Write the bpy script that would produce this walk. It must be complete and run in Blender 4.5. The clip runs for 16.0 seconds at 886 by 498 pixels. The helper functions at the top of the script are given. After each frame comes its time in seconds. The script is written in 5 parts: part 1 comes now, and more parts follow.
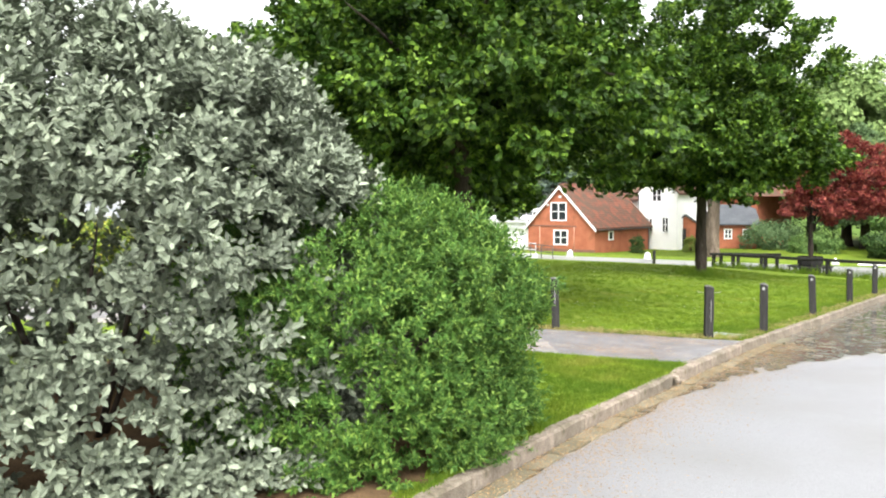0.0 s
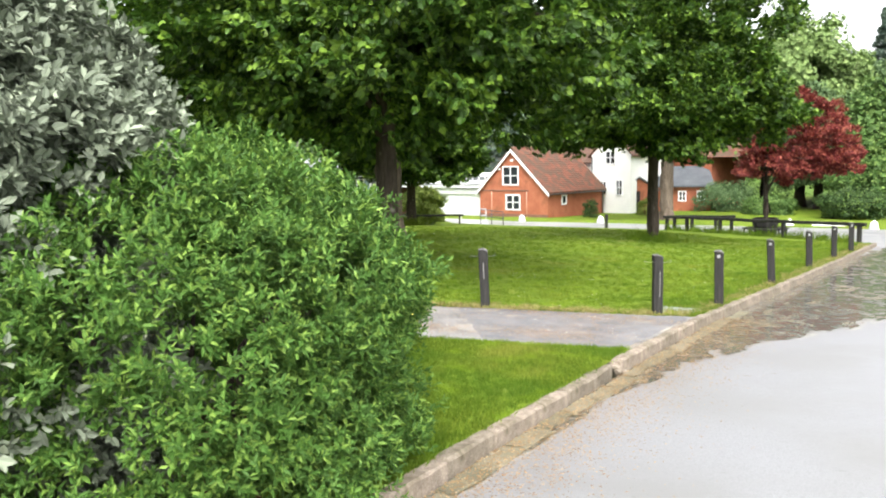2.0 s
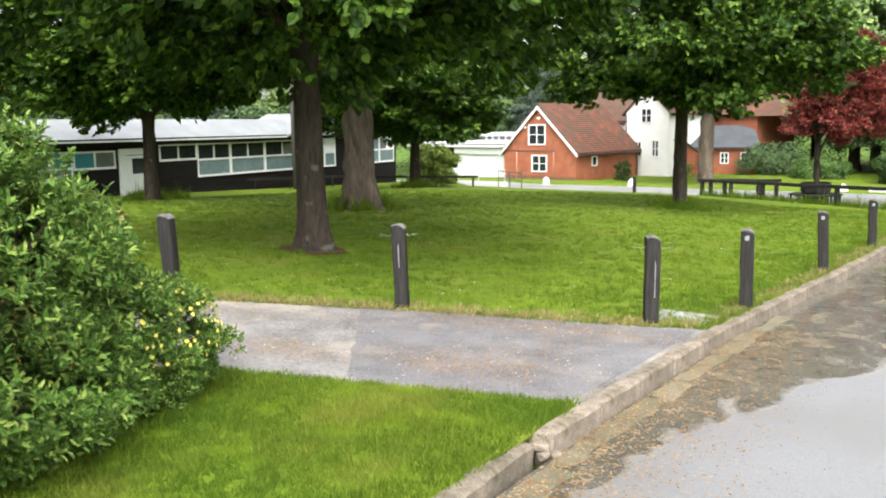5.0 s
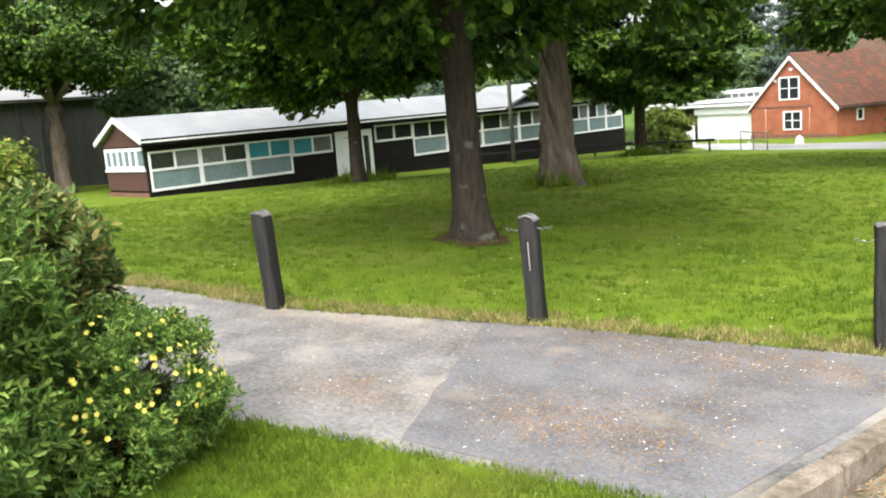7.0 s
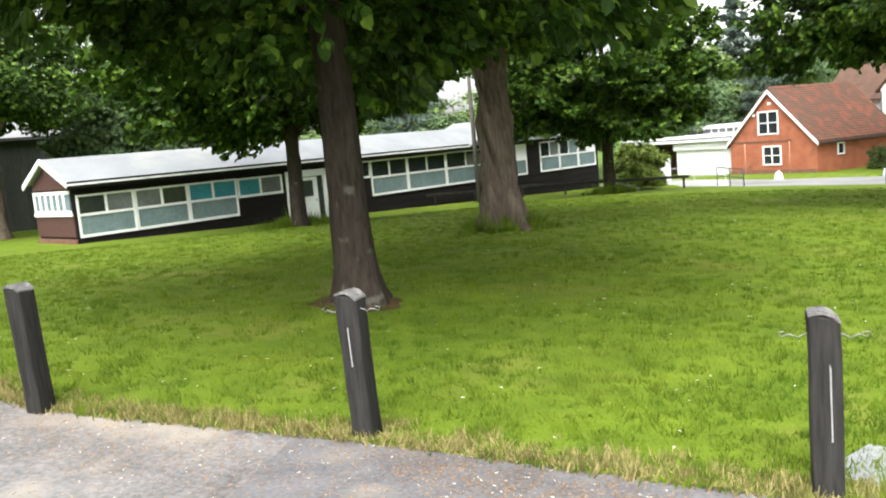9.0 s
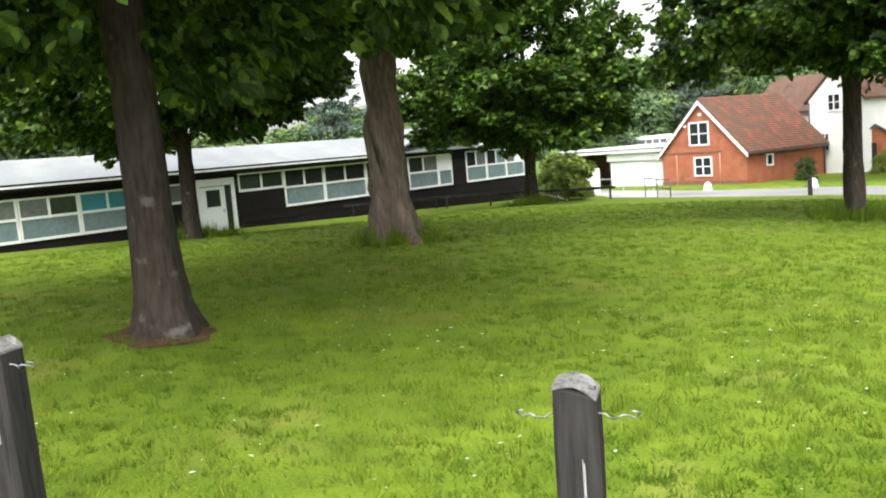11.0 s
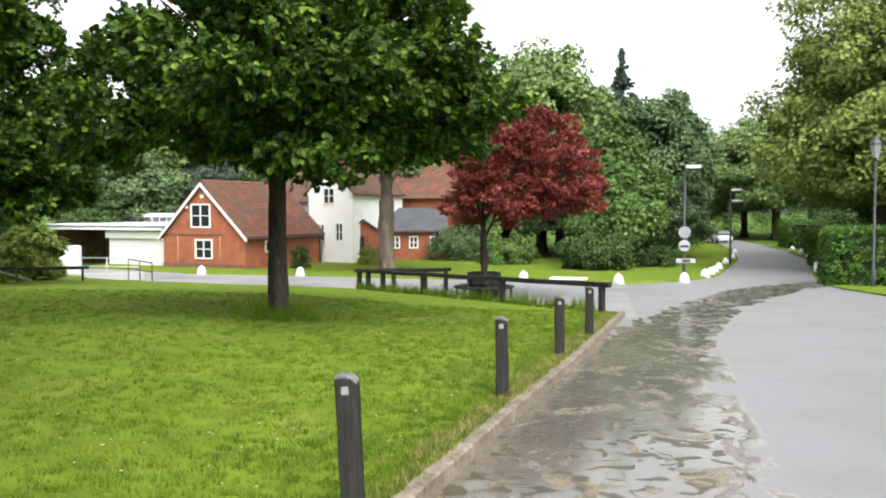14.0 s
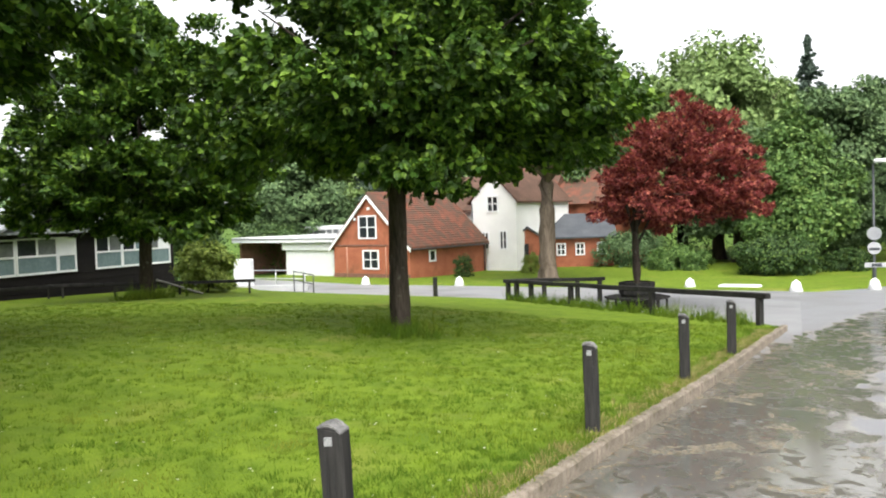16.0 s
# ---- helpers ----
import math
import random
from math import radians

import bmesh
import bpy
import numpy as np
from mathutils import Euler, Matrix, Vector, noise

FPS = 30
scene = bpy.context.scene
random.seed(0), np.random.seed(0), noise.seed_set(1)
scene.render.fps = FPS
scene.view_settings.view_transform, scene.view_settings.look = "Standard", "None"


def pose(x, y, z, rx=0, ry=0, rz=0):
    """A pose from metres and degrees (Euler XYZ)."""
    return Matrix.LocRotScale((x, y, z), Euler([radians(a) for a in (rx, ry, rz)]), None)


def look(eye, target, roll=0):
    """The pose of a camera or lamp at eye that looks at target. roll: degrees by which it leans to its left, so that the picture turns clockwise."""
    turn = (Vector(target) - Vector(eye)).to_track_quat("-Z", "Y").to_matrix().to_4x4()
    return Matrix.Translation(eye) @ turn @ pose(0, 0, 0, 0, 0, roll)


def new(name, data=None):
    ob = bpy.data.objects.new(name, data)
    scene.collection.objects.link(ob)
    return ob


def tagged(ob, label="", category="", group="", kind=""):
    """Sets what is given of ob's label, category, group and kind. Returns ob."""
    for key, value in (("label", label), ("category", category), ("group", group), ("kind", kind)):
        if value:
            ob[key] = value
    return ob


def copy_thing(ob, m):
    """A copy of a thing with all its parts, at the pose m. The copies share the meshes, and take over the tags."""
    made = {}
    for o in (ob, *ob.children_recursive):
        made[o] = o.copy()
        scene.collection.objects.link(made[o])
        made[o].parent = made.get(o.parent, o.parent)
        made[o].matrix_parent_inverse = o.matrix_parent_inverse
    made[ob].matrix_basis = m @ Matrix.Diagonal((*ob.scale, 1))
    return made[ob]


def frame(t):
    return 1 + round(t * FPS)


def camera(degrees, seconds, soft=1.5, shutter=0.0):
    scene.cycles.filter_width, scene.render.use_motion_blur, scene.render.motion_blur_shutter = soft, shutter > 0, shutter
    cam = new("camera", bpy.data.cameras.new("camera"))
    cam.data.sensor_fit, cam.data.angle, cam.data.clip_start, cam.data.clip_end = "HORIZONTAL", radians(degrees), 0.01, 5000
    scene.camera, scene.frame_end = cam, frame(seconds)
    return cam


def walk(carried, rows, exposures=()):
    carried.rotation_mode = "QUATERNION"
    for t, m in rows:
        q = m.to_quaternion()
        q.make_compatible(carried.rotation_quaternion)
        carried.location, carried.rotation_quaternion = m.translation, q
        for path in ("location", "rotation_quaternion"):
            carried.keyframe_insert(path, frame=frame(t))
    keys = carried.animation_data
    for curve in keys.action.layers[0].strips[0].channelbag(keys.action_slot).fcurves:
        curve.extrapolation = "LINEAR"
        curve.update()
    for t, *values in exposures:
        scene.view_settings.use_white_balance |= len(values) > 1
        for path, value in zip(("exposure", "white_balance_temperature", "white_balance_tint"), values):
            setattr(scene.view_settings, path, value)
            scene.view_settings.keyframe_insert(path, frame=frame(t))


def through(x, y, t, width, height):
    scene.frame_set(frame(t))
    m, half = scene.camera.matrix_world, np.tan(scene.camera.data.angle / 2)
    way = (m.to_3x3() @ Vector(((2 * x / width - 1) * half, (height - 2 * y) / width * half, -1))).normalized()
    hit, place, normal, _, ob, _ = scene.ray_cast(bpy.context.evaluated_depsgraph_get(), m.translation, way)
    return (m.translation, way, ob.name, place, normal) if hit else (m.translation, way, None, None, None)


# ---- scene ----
cam = camera(55.3, 16.0, soft=2.0)
PATH = [
    (0, (1.549, 0.985, 2.906), (0.586, 2.734, 2.785), -0.3),
    (0.5, (1.291, 1.755, 2.808), (0.391, 3.534, 2.648), 0.4),
    (1, (1.175, 2.36, 2.783), (0.301, 4.152, 2.629), 0.3),
    (1.5, (1.278, 2.73, 2.845), (0.376, 4.504, 2.646), -0.3),
    (2, (1.197, 3.367, 2.786), (0.322, 5.154, 2.585), -1.1),
    (2.5, (1.038, 4.394, 2.713), (0.165, 6.18, 2.496), -1.3),
    (3, (1.05, 5.204, 2.718), (0.158, 6.976, 2.464), -1.3),
    (3.2, (1.017, 5.533, 2.702), (0.138, 7.311, 2.445), -1.1),
    (5.3, (0.707, 8.712, 2.439), (-0.286, 10.422, 2.14), -1.0),
    (5.5, (0.731, 8.932, 2.437), (-0.304, 10.617, 2.137), -1.5),
    (6, (0.766, 9.539, 2.467), (-0.391, 11.14, 2.152), -2.0),
    (6.5, (0.534, 10.34, 2.377), (-0.748, 11.844, 2.07), -3.2),
    (7, (0.421, 10.911, 2.348), (-0.995, 12.284, 2.018), -4.8),
    (7.5, (0.409, 11.486, 2.386), (-1.135, 12.705, 2.026), -6.4),
    (8, (0.151, 12.072, 2.317), (-1.373, 13.33, 2.01), -6.7),
    (8.5, (-0.066, 12.699, 2.251), (-1.511, 14.058, 1.994), -5.6),
    (8.7, (-0.086, 12.985, 2.247), (-1.508, 14.369, 1.998), -5.3),
    (10.8, (-0.198, 15.304, 2.035), (-1.564, 16.744, 1.788), -5.2),
    (11, (-0.148, 15.389, 2.048), (-1.465, 16.875, 1.815), -4.9),
    (11.5, (0.145, 15.562, 2.198), (-1.009, 17.187, 2.031), -3.8),
    (12, (0.293, 16.037, 2.187), (-0.668, 17.784, 2.039), -3.0),
    (12.5, (0.513, 16.569, 2.135), (-0.24, 18.417, 2.003), -2.1),
    (13, (0.679, 17.077, 2.187), (0.144, 19.0, 2.055), -1.3),
    (13.5, (0.998, 17.697, 2.14), (0.593, 19.653, 2.027), -0.6),
    (14, (1.285, 18.041, 2.153), (0.921, 20.005, 2.054), -0.2),
    (14.5, (1.611, 18.124, 2.219), (1.215, 20.081, 2.109), -0.6),
    (15, (2.032, 18.182, 2.258), (1.534, 20.115, 2.132), -1.2),
    (15.5, (2.253, 18.642, 2.247), (1.634, 20.54, 2.127), -1.7),
    (16, (2.257, 19.255, 2.242), (1.485, 21.098, 2.164), -1.8),
]
walk(cam, [(t, look(eye, target, roll)) for t, eye, target, roll in PATH],
     [(0, 1.75), (3, 1.68), (5.5, 1.5), (8.0, 1.48), (8.5, 1.52), (11, 1.57), (12.3, 1.6), (13.3, 1.34), (14.0, 1.22), (14.8, 1.17), (16, 1.24)])

# ---- world, sun, exposure ----
world = bpy.data.worlds.new("overcast_sky")
scene.world = world
world.use_nodes = True
wn, wl = world.node_tree.nodes, world.node_tree.links
sky = wn.new("ShaderNodeTexSky")
sky.sky_type, sky.sun_disc = "NISHITA", False
sky.sun_elevation, sky.sun_rotation = radians(52), radians(150)
sky.air_density, sky.dust_density, sky.ozone_density = 1.0, 4.0, 1.0
veil = wn.new("ShaderNodeHueSaturation")
veil.inputs["Saturation"].default_value = 0.12
wl.new(sky.outputs[0], veil.inputs["Color"])
wl.new(veil.outputs[0], wn["Background"].inputs[0])
wn["Background"].inputs[1].default_value = 0.175

sun = new("sun", bpy.data.lights.new("sun", "SUN"))
sun.data.energy, sun.data.angle, sun.data.color = 1.0, radians(60), (1.0, 0.96, 0.9)
sun.matrix_world = look((0, 0, 0), (-0.30, 0.52, -0.80))


# ---- materials ----
def shader(name, rough=0.7, metal=0.0, spec=0.5):
    m = bpy.data.materials.new(name)
    m.use_nodes = True
    b = m.node_tree.nodes["Principled BSDF"]
    b.inputs["Roughness"].default_value = rough
    b.inputs["Metallic"].default_value = metal
    b.inputs["Specular IOR Level"].default_value = spec
    return m, m.node_tree.nodes, m.node_tree.links, b


def surface(name, dark, light, scale=4.0, fine=40.0, rough=0.75, bump=0.3, dist=0.01, metal=0.0, stretch=(1, 1, 1),
            island=0.0, pieces=0.0, stain=None, stain_scale=0.6, stain_at=(0.55, 0.7), spec=0.5):
    """Two scales of noise between two colours, with fine relief and, if asked, stains and changes from piece to piece."""
    m, n, l, b = shader(name, rough, metal, spec)
    co = n.new("ShaderNodeTexCoord")
    mp = n.new("ShaderNodeMapping")
    mp.inputs["Scale"].default_value = stretch
    l.new(co.outputs["Object"], mp.inputs[0])
    big, small = n.new("ShaderNodeTexNoise"), n.new("ShaderNodeTexNoise")
    for t, s, d in ((big, scale, 5), (small, fine, 4)):
        t.inputs["Scale"].default_value, t.inputs["Detail"].default_value = s, d
        l.new(mp.outputs[0], t.inputs["Vector"])
    mid = n.new("ShaderNodeMath")
    mid.operation = "MULTIPLY_ADD"
    l.new(small.outputs[0], mid.inputs[0])
    mid.inputs[1].default_value = 0.5
    half = n.new("ShaderNodeMath")
    half.operation = "MULTIPLY"
    half.inputs[1].default_value = 0.5
    l.new(big.outputs[0], half.inputs[0])
    l.new(half.outputs[0], mid.inputs[2])
    ramp = n.new("ShaderNodeValToRGB")
    ramp.color_ramp.elements[0].position, ramp.color_ramp.elements[1].position = 0.32, 0.68
    ramp.color_ramp.elements[0].color, ramp.color_ramp.elements[1].color = (*dark, 1), (*light, 1)
    l.new(mid.outputs[0], ramp.inputs[0])
    out = ramp.outputs[0]
    if stain:
        sn = n.new("ShaderNodeTexNoise")
        sn.inputs["Scale"].default_value, sn.inputs["Detail"].default_value = stain_scale, 6
        l.new(co.outputs["Object"], sn.inputs["Vector"])
        sr = n.new("ShaderNodeMapRange")
        sr.inputs[1].default_value, sr.inputs[2].default_value = stain_at
        l.new(sn.outputs[0], sr.inputs[0])
        mx = n.new("ShaderNodeMix")
        mx.data_type = "RGBA"
        l.new(sr.outputs[0], mx.inputs["Factor"])
        l.new(out, mx.inputs["A"])
        mx.inputs["B"].default_value = (*stain, 1)
        out = mx.outputs["Result"]
    if island or pieces:
        hs = n.new("ShaderNodeHueSaturation")
        src = n.new("ShaderNodeNewGeometry").outputs["Random Per Island"] if island else n.new("ShaderNodeObjectInfo").outputs["Random"]
        mr = n.new("ShaderNodeMapRange")
        k = island or pieces
        mr.inputs[3].default_value, mr.inputs[4].default_value = 1 - k, 1 + k
        l.new(src, mr.inputs[0])
        l.new(mr.outputs[0], hs.inputs["Value"])
        hr = n.new("ShaderNodeMapRange")
        hr.inputs[3].default_value, hr.inputs[4].default_value = 0.5 + k * 0.04, 0.5 - k * 0.04
        l.new(src, hr.inputs[0])
        l.new(hr.outputs[0], hs.inputs["Hue"])
        l.new(out, hs.inputs["Color"])
        out = hs.outputs[0]
    l.new(out, b.inputs["Base Color"])
    if bump:
        bp = n.new("ShaderNodeBump")
        bp.inputs["Strength"].default_value, bp.inputs["Distance"].default_value = bump, dist
        l.new(mid.outputs[0], bp.inputs["Height"])
        l.new(bp.outputs[0], b.inputs["Normal"])
    return m


def leafy(name, colour, tip, spread=0.5, rough=0.5, through=0.35, patches=()):
    """Leaves: each one its own shade, lit through from behind."""
    m, n, l, b = shader(name, rough, 0.0, 0.2)
    rnd = n.new("ShaderNodeNewGeometry")
    ramp = n.new("ShaderNodeValToRGB")
    ramp.color_ramp.elements[0].color, ramp.color_ramp.elements[1].color = (*[c * (1 - spread) for c in colour], 1), (*tip, 1)
    mid = ramp.color_ramp.elements.new(0.6)
    mid.color = (*colour, 1)
    l.new(rnd.outputs["Random Per Island"], ramp.inputs[0])
    out = ramp.outputs[0]
    co = n.new("ShaderNodeTexCoord")
    for tone, scale, lo, hi, stretch in patches:
        mp = n.new("ShaderNodeMapping")
        mp.inputs["Scale"].default_value = stretch
        mp.inputs["Rotation"].default_value = (0, 0, 0.5)
        l.new(co.outputs["Object"], mp.inputs[0])
        t = n.new("ShaderNodeTexNoise")
        t.inputs["Scale"].default_value, t.inputs["Detail"].default_value = scale, 5
        l.new(mp.outputs[0], t.inputs["Vector"])
        mr = n.new("ShaderNodeMapRange")
        mr.inputs[1].default_value, mr.inputs[2].default_value, mr.inputs[4].default_value = lo, hi, 0.75
        l.new(t.outputs[0], mr.inputs[0])
        mx = n.new("ShaderNodeMix")
        mx.data_type = "RGBA"
        l.new(mr.outputs[0], mx.inputs["Factor"])
        l.new(out, mx.inputs["A"])
        mx.inputs["B"].default_value = (*tone, 1)
        out = mx.outputs["Result"]
    l.new(out, b.inputs["Base Color"])
    tr = n.new("ShaderNodeBsdfTranslucent")
    l.new(out, tr.inputs["Color"])
    mix = n.new("ShaderNodeMixShader")
    mix.inputs[0].default_value = through
    l.new(b.outputs[0], mix.inputs[1])
    l.new(tr.outputs[0], mix.inputs[2])
    l.new(mix.outputs[0], n["Material Output"].inputs[0])
    return m


GRASS = surface("mown_grass", (0.06, 0.11, 0.008), (0.165, 0.235, 0.017), 2.0, 38, 0.9, 0.8, 0.03, stain=(0.19, 0.2, 0.04), stain_scale=0.7, stain_at=(0.56, 0.8), spec=0.15)
ROUGH_GRASS = surface("rough_grass", (0.05, 0.1, 0.015), (0.11, 0.18, 0.03), 0.3, 9, 0.95, 0.4, 0.05, spec=0.1)
ASPHALT = surface("worn_asphalt", (0.19, 0.19, 0.195), (0.28, 0.28, 0.285), 0.8, 90, 0.55, 0.25, 0.006, stain=(0.1, 0.1, 0.1), stain_scale=0.25, stain_at=(0.5, 0.75))
CONCRETE = surface("kerb_concrete", (0.095, 0.076, 0.058), (0.31, 0.265, 0.21), 6, 55, 0.85, 0.8, 0.012, pieces=0.14, stain=(0.1, 0.085, 0.055), stain_scale=3.5, stain_at=(0.54, 0.7), spec=0.2)
BRICK = surface("red_brick", (0.25, 0.08, 0.046), (0.4, 0.15, 0.085), 1.2, 14, 0.85, 0.3, 0.01, stain=(0.22, 0.09, 0.05), stain_scale=0.9, spec=0.12)
WHITEWASH = surface("white_render", (0.72, 0.72, 0.7), (0.84, 0.84, 0.82), 1.0, 20, 0.8, 0.15, 0.01)
WHITE = surface("white_paint", (0.72, 0.74, 0.75), (0.84, 0.85, 0.85), 3, 30, 0.45, 0.05, 0.004)
BLACKWOOD = surface("dark_stained_boards", (0.008, 0.007, 0.008), (0.02, 0.017, 0.017), 3, 40, 0.75, 0.2, 0.004, stretch=(1, 0.15, 1), spec=0.12)
ROOFTILE = surface("clay_roof_tiles", (0.1, 0.05, 0.038), (0.26, 0.1, 0.064), 1.6, 14, 0.85, 0.4, 0.02, stain=(0.105, 0.07, 0.052), stain_scale=1.5, stain_at=(0.38, 0.6), spec=0.12)
FELT = surface("grey_roof_sheet", (0.2, 0.215, 0.225), (0.31, 0.325, 0.335), 0.7, 25, 0.7, 0.15, 0.01, stain=(0.3, 0.31, 0.3), spec=0.2)
SLATE = surface("grey_slate", (0.055, 0.06, 0.068), (0.11, 0.118, 0.13), 1, 20, 0.6, 0.2, 0.01, spec=0.2)
BARK = surface("bark", (0.018, 0.015, 0.012), (0.075, 0.06, 0.048), 3, 22, 0.95, 1.0, 0.05, stretch=(1, 1, 0.2), stain=(0.12, 0.115, 0.095), stain_scale=4.0, stain_at=(0.62, 0.72), spec=0.12)
PALEBARK = surface("pale_ridged_bark", (0.05, 0.038, 0.03), (0.21, 0.165, 0.13), 3, 16, 0.95, 1.0, 0.06, stretch=(1, 1, 0.15), spec=0.12)
POSTWOOD = surface("weathered_dark_timber", (0.008, 0.008, 0.008), (0.042, 0.04, 0.037), 3, 45, 0.8, 0.5, 0.006, stretch=(1, 1, 0.08), spec=0.12)
PATHTAR = surface("worn_path_tarmac", (0.1, 0.1, 0.102), (0.29, 0.282, 0.275), 2.2, 24, 0.85, 0.9, 0.015, stain=(0.34, 0.31, 0.27), stain_scale=1.3, stain_at=(0.52, 0.68), spec=0.2)
PATHPATCH = surface("smooth_path_tarmac", (0.09, 0.092, 0.1), (0.215, 0.213, 0.22), 2.6, 36, 0.8, 0.6, 0.01, stain=(0.26, 0.24, 0.21), stain_scale=1.6, stain_at=(0.57, 0.75), spec=0.2)
CHANNEL = surface("mossy_channel_stone", (0.09, 0.083, 0.055), (0.25, 0.23, 0.165), 4, 50, 0.85, 0.5, 0.01, pieces=0.25, stain=(0.1, 0.1, 0.06), stain_scale=2.0, stain_at=(0.5, 0.65), spec=0.2)


def wet_asphalt():
    """Dry grey asphalt, and where the wet attribute allows: dark damp patches, silt, and shallow water with a mirror skin."""
    m, n, l, b = shader("wet_asphalt", 0.5, 0.0, 0.5)
    co = n.new("ShaderNodeTexCoord")

    def tex(scale, detail=5, stretch=None, distort=0.0):
        t = n.new("ShaderNodeTexNoise")
        t.inputs["Scale"].default_value, t.inputs["Detail"].default_value, t.inputs["Distortion"].default_value = scale, detail, distort
        if stretch:
            mp = n.new("ShaderNodeMapping")
            mp.inputs["Scale"].default_value = stretch
            l.new(co.outputs["Object"], mp.inputs[0])
            l.new(mp.outputs[0], t.inputs["Vector"])
        else:
            l.new(co.outputs["Object"], t.inputs["Vector"])
        return t.outputs[0]

    def math_(op, a, c, clamp=False):
        k = n.new("ShaderNodeMath")
        k.operation, k.use_clamp = op, clamp
        for i, v in enumerate((a, c)):
            if isinstance(v, (int, float)):
                k.inputs[i].default_value = v
            else:
                l.new(v, k.inputs[i])
        return k.outputs[0]

    def ramp(v, lo, hi):
        r = n.new("ShaderNodeMapRange")
        r.interpolation_type = "SMOOTHSTEP"
        r.inputs[1].default_value, r.inputs[2].default_value = lo, hi
        l.new(v, r.inputs[0])
        return r.outputs[0]

    def blend(f, a, c):
        x = n.new("ShaderNodeMix")
        x.data_type = "RGBA"
        l.new(f, x.inputs["Factor"])
        for name, v in (("A", a), ("B", c)):
            if isinstance(v, tuple):
                x.inputs[name].default_value = (*v, 1)
            else:
                l.new(v, x.inputs[name])
        return x.outputs["Result"]

    at = n.new("ShaderNodeAttribute")
    at.attribute_name = "wet"
    wet = at.outputs["Fac"]
    grit, blotch, streak = tex(90, 4), tex(0.5, 6), tex(1.1, 7, (1.0, 0.5, 1), 1.6)
    fine, speck, bed = tex(4.5, 6, (0.8, 0.8, 1), 1.0), tex(22, 4), tex(1.6, 6, (1.0, 0.7, 1), 1.2)
    rag = math_("ADD", math_("MULTIPLY", math_("SUBTRACT", streak, 0.5), 3.0), math_("MULTIPLY", math_("SUBTRACT", fine, 0.5), 0.9))
    dry = blend(ramp(grit, 0.3, 0.7), (0.15, 0.152, 0.16), (0.25, 0.252, 0.262))
    dry = blend(ramp(blotch, 0.42, 0.68), dry, (0.175, 0.174, 0.175))
    dry = blend(math_("MULTIPLY", ramp(speck, 0.62, 0.72), 0.4), dry, (0.1, 0.095, 0.09))
    level = math_("ADD", wet, math_("MULTIPLY", rag, ramp(wet, 0.0, 0.3)))
    rim = math_("MULTIPLY", math_("MULTIPLY", ramp(level, 0.08, 0.15), ramp(wet, 0.02, 0.12)), ramp(bed, 0.35, 0.6))
    damp = math_("MULTIPLY", ramp(level, 0.14, 0.24), 0.85)
    water = ramp(level, 0.34, 0.4)
    silt = math_("MULTIPLY", math_("MULTIPLY", ramp(bed, 0.55, 0.64), ramp(level, 0.3, 0.6)), math_("MULTIPLY", ramp(speck, 0.4, 0.6), 0.8))
    weed = math_("MULTIPLY", ramp(fine, 0.55, 0.6), ramp(level, 0.25, 0.5))
    col = blend(rim, dry, blend(ramp(grit, 0.35, 0.65), (0.27, 0.25, 0.21), (0.36, 0.345, 0.31)))
    col = blend(damp, col, blend(ramp(speck, 0.35, 0.65), (0.075, 0.07, 0.062), (0.17, 0.16, 0.142)))
    col = blend(water, col, blend(ramp(blotch, 0.4, 0.6), (0.13, 0.122, 0.1), (0.1, 0.1, 0.088)))
    col = blend(silt, col, blend(ramp(grit, 0.35, 0.65), (0.16, 0.12, 0.06), (0.33, 0.26, 0.15)))
    col = blend(math_("MULTIPLY", weed, 0.8), col, (0.045, 0.04, 0.022))
    l.new(col, b.inputs["Base Color"])
    wave = math_("MULTIPLY", water, math_("SUBTRACT", 1.0, math_("MAXIMUM", silt, weed)))
    r = math_("SUBTRACT", math_("SUBTRACT", 0.55, math_("MULTIPLY", damp, 0.12)), math_("MULTIPLY", wave, 0.4), True)
    r = math_("ADD", r, math_("MULTIPLY", silt, 0.3))
    l.new(r, b.inputs["Roughness"])
    h = math_("MULTIPLY", math_("ADD", math_("MULTIPLY", grit, 0.5), math_("MULTIPLY", fine, 0.9)), math_("SUBTRACT", 1.0, math_("MULTIPLY", wave, 0.8)))
    h = math_("ADD", h, math_("MULTIPLY", math_("ADD", silt, weed), 0.6))
    bp = n.new("ShaderNodeBump")
    bp.inputs["Strength"].default_value, bp.inputs["Distance"].default_value = 0.35, 0.012
    l.new(h, bp.inputs["Height"])
    l.new(bp.outputs[0], b.inputs["Normal"])
    return m


WETROAD = wet_asphalt()
LIME = leafy("lime_leaves", (0.034, 0.08, 0.009), (0.14, 0.23, 0.027), 0.5, 0.45, 0.15)
GLASS = surface("dim_window_glass", (0.015, 0.018, 0.02), (0.03, 0.035, 0.038), 1, 5, 0.08, 0, 0)
GREYLEAF = leafy("grey_green_leaves", (0.16, 0.19, 0.135), (0.3, 0.345, 0.25), 0.5, 0.6, 0.08)
GREENLEAF = leafy("small_green_leaves", (0.075, 0.165, 0.03), (0.21, 0.33, 0.065), 0.4, 0.55, 0.25)
GREENLEAF2 = leafy("fresh_green_leaves", (0.1, 0.2, 0.035), (0.3, 0.4, 0.09), 0.6, 0.45, 0.25)
REDSHOOT = leafy("reddish_young_leaves", (0.12, 0.2, 0.05), (0.34, 0.27, 0.1), 0.6, 0.4, 0.2)
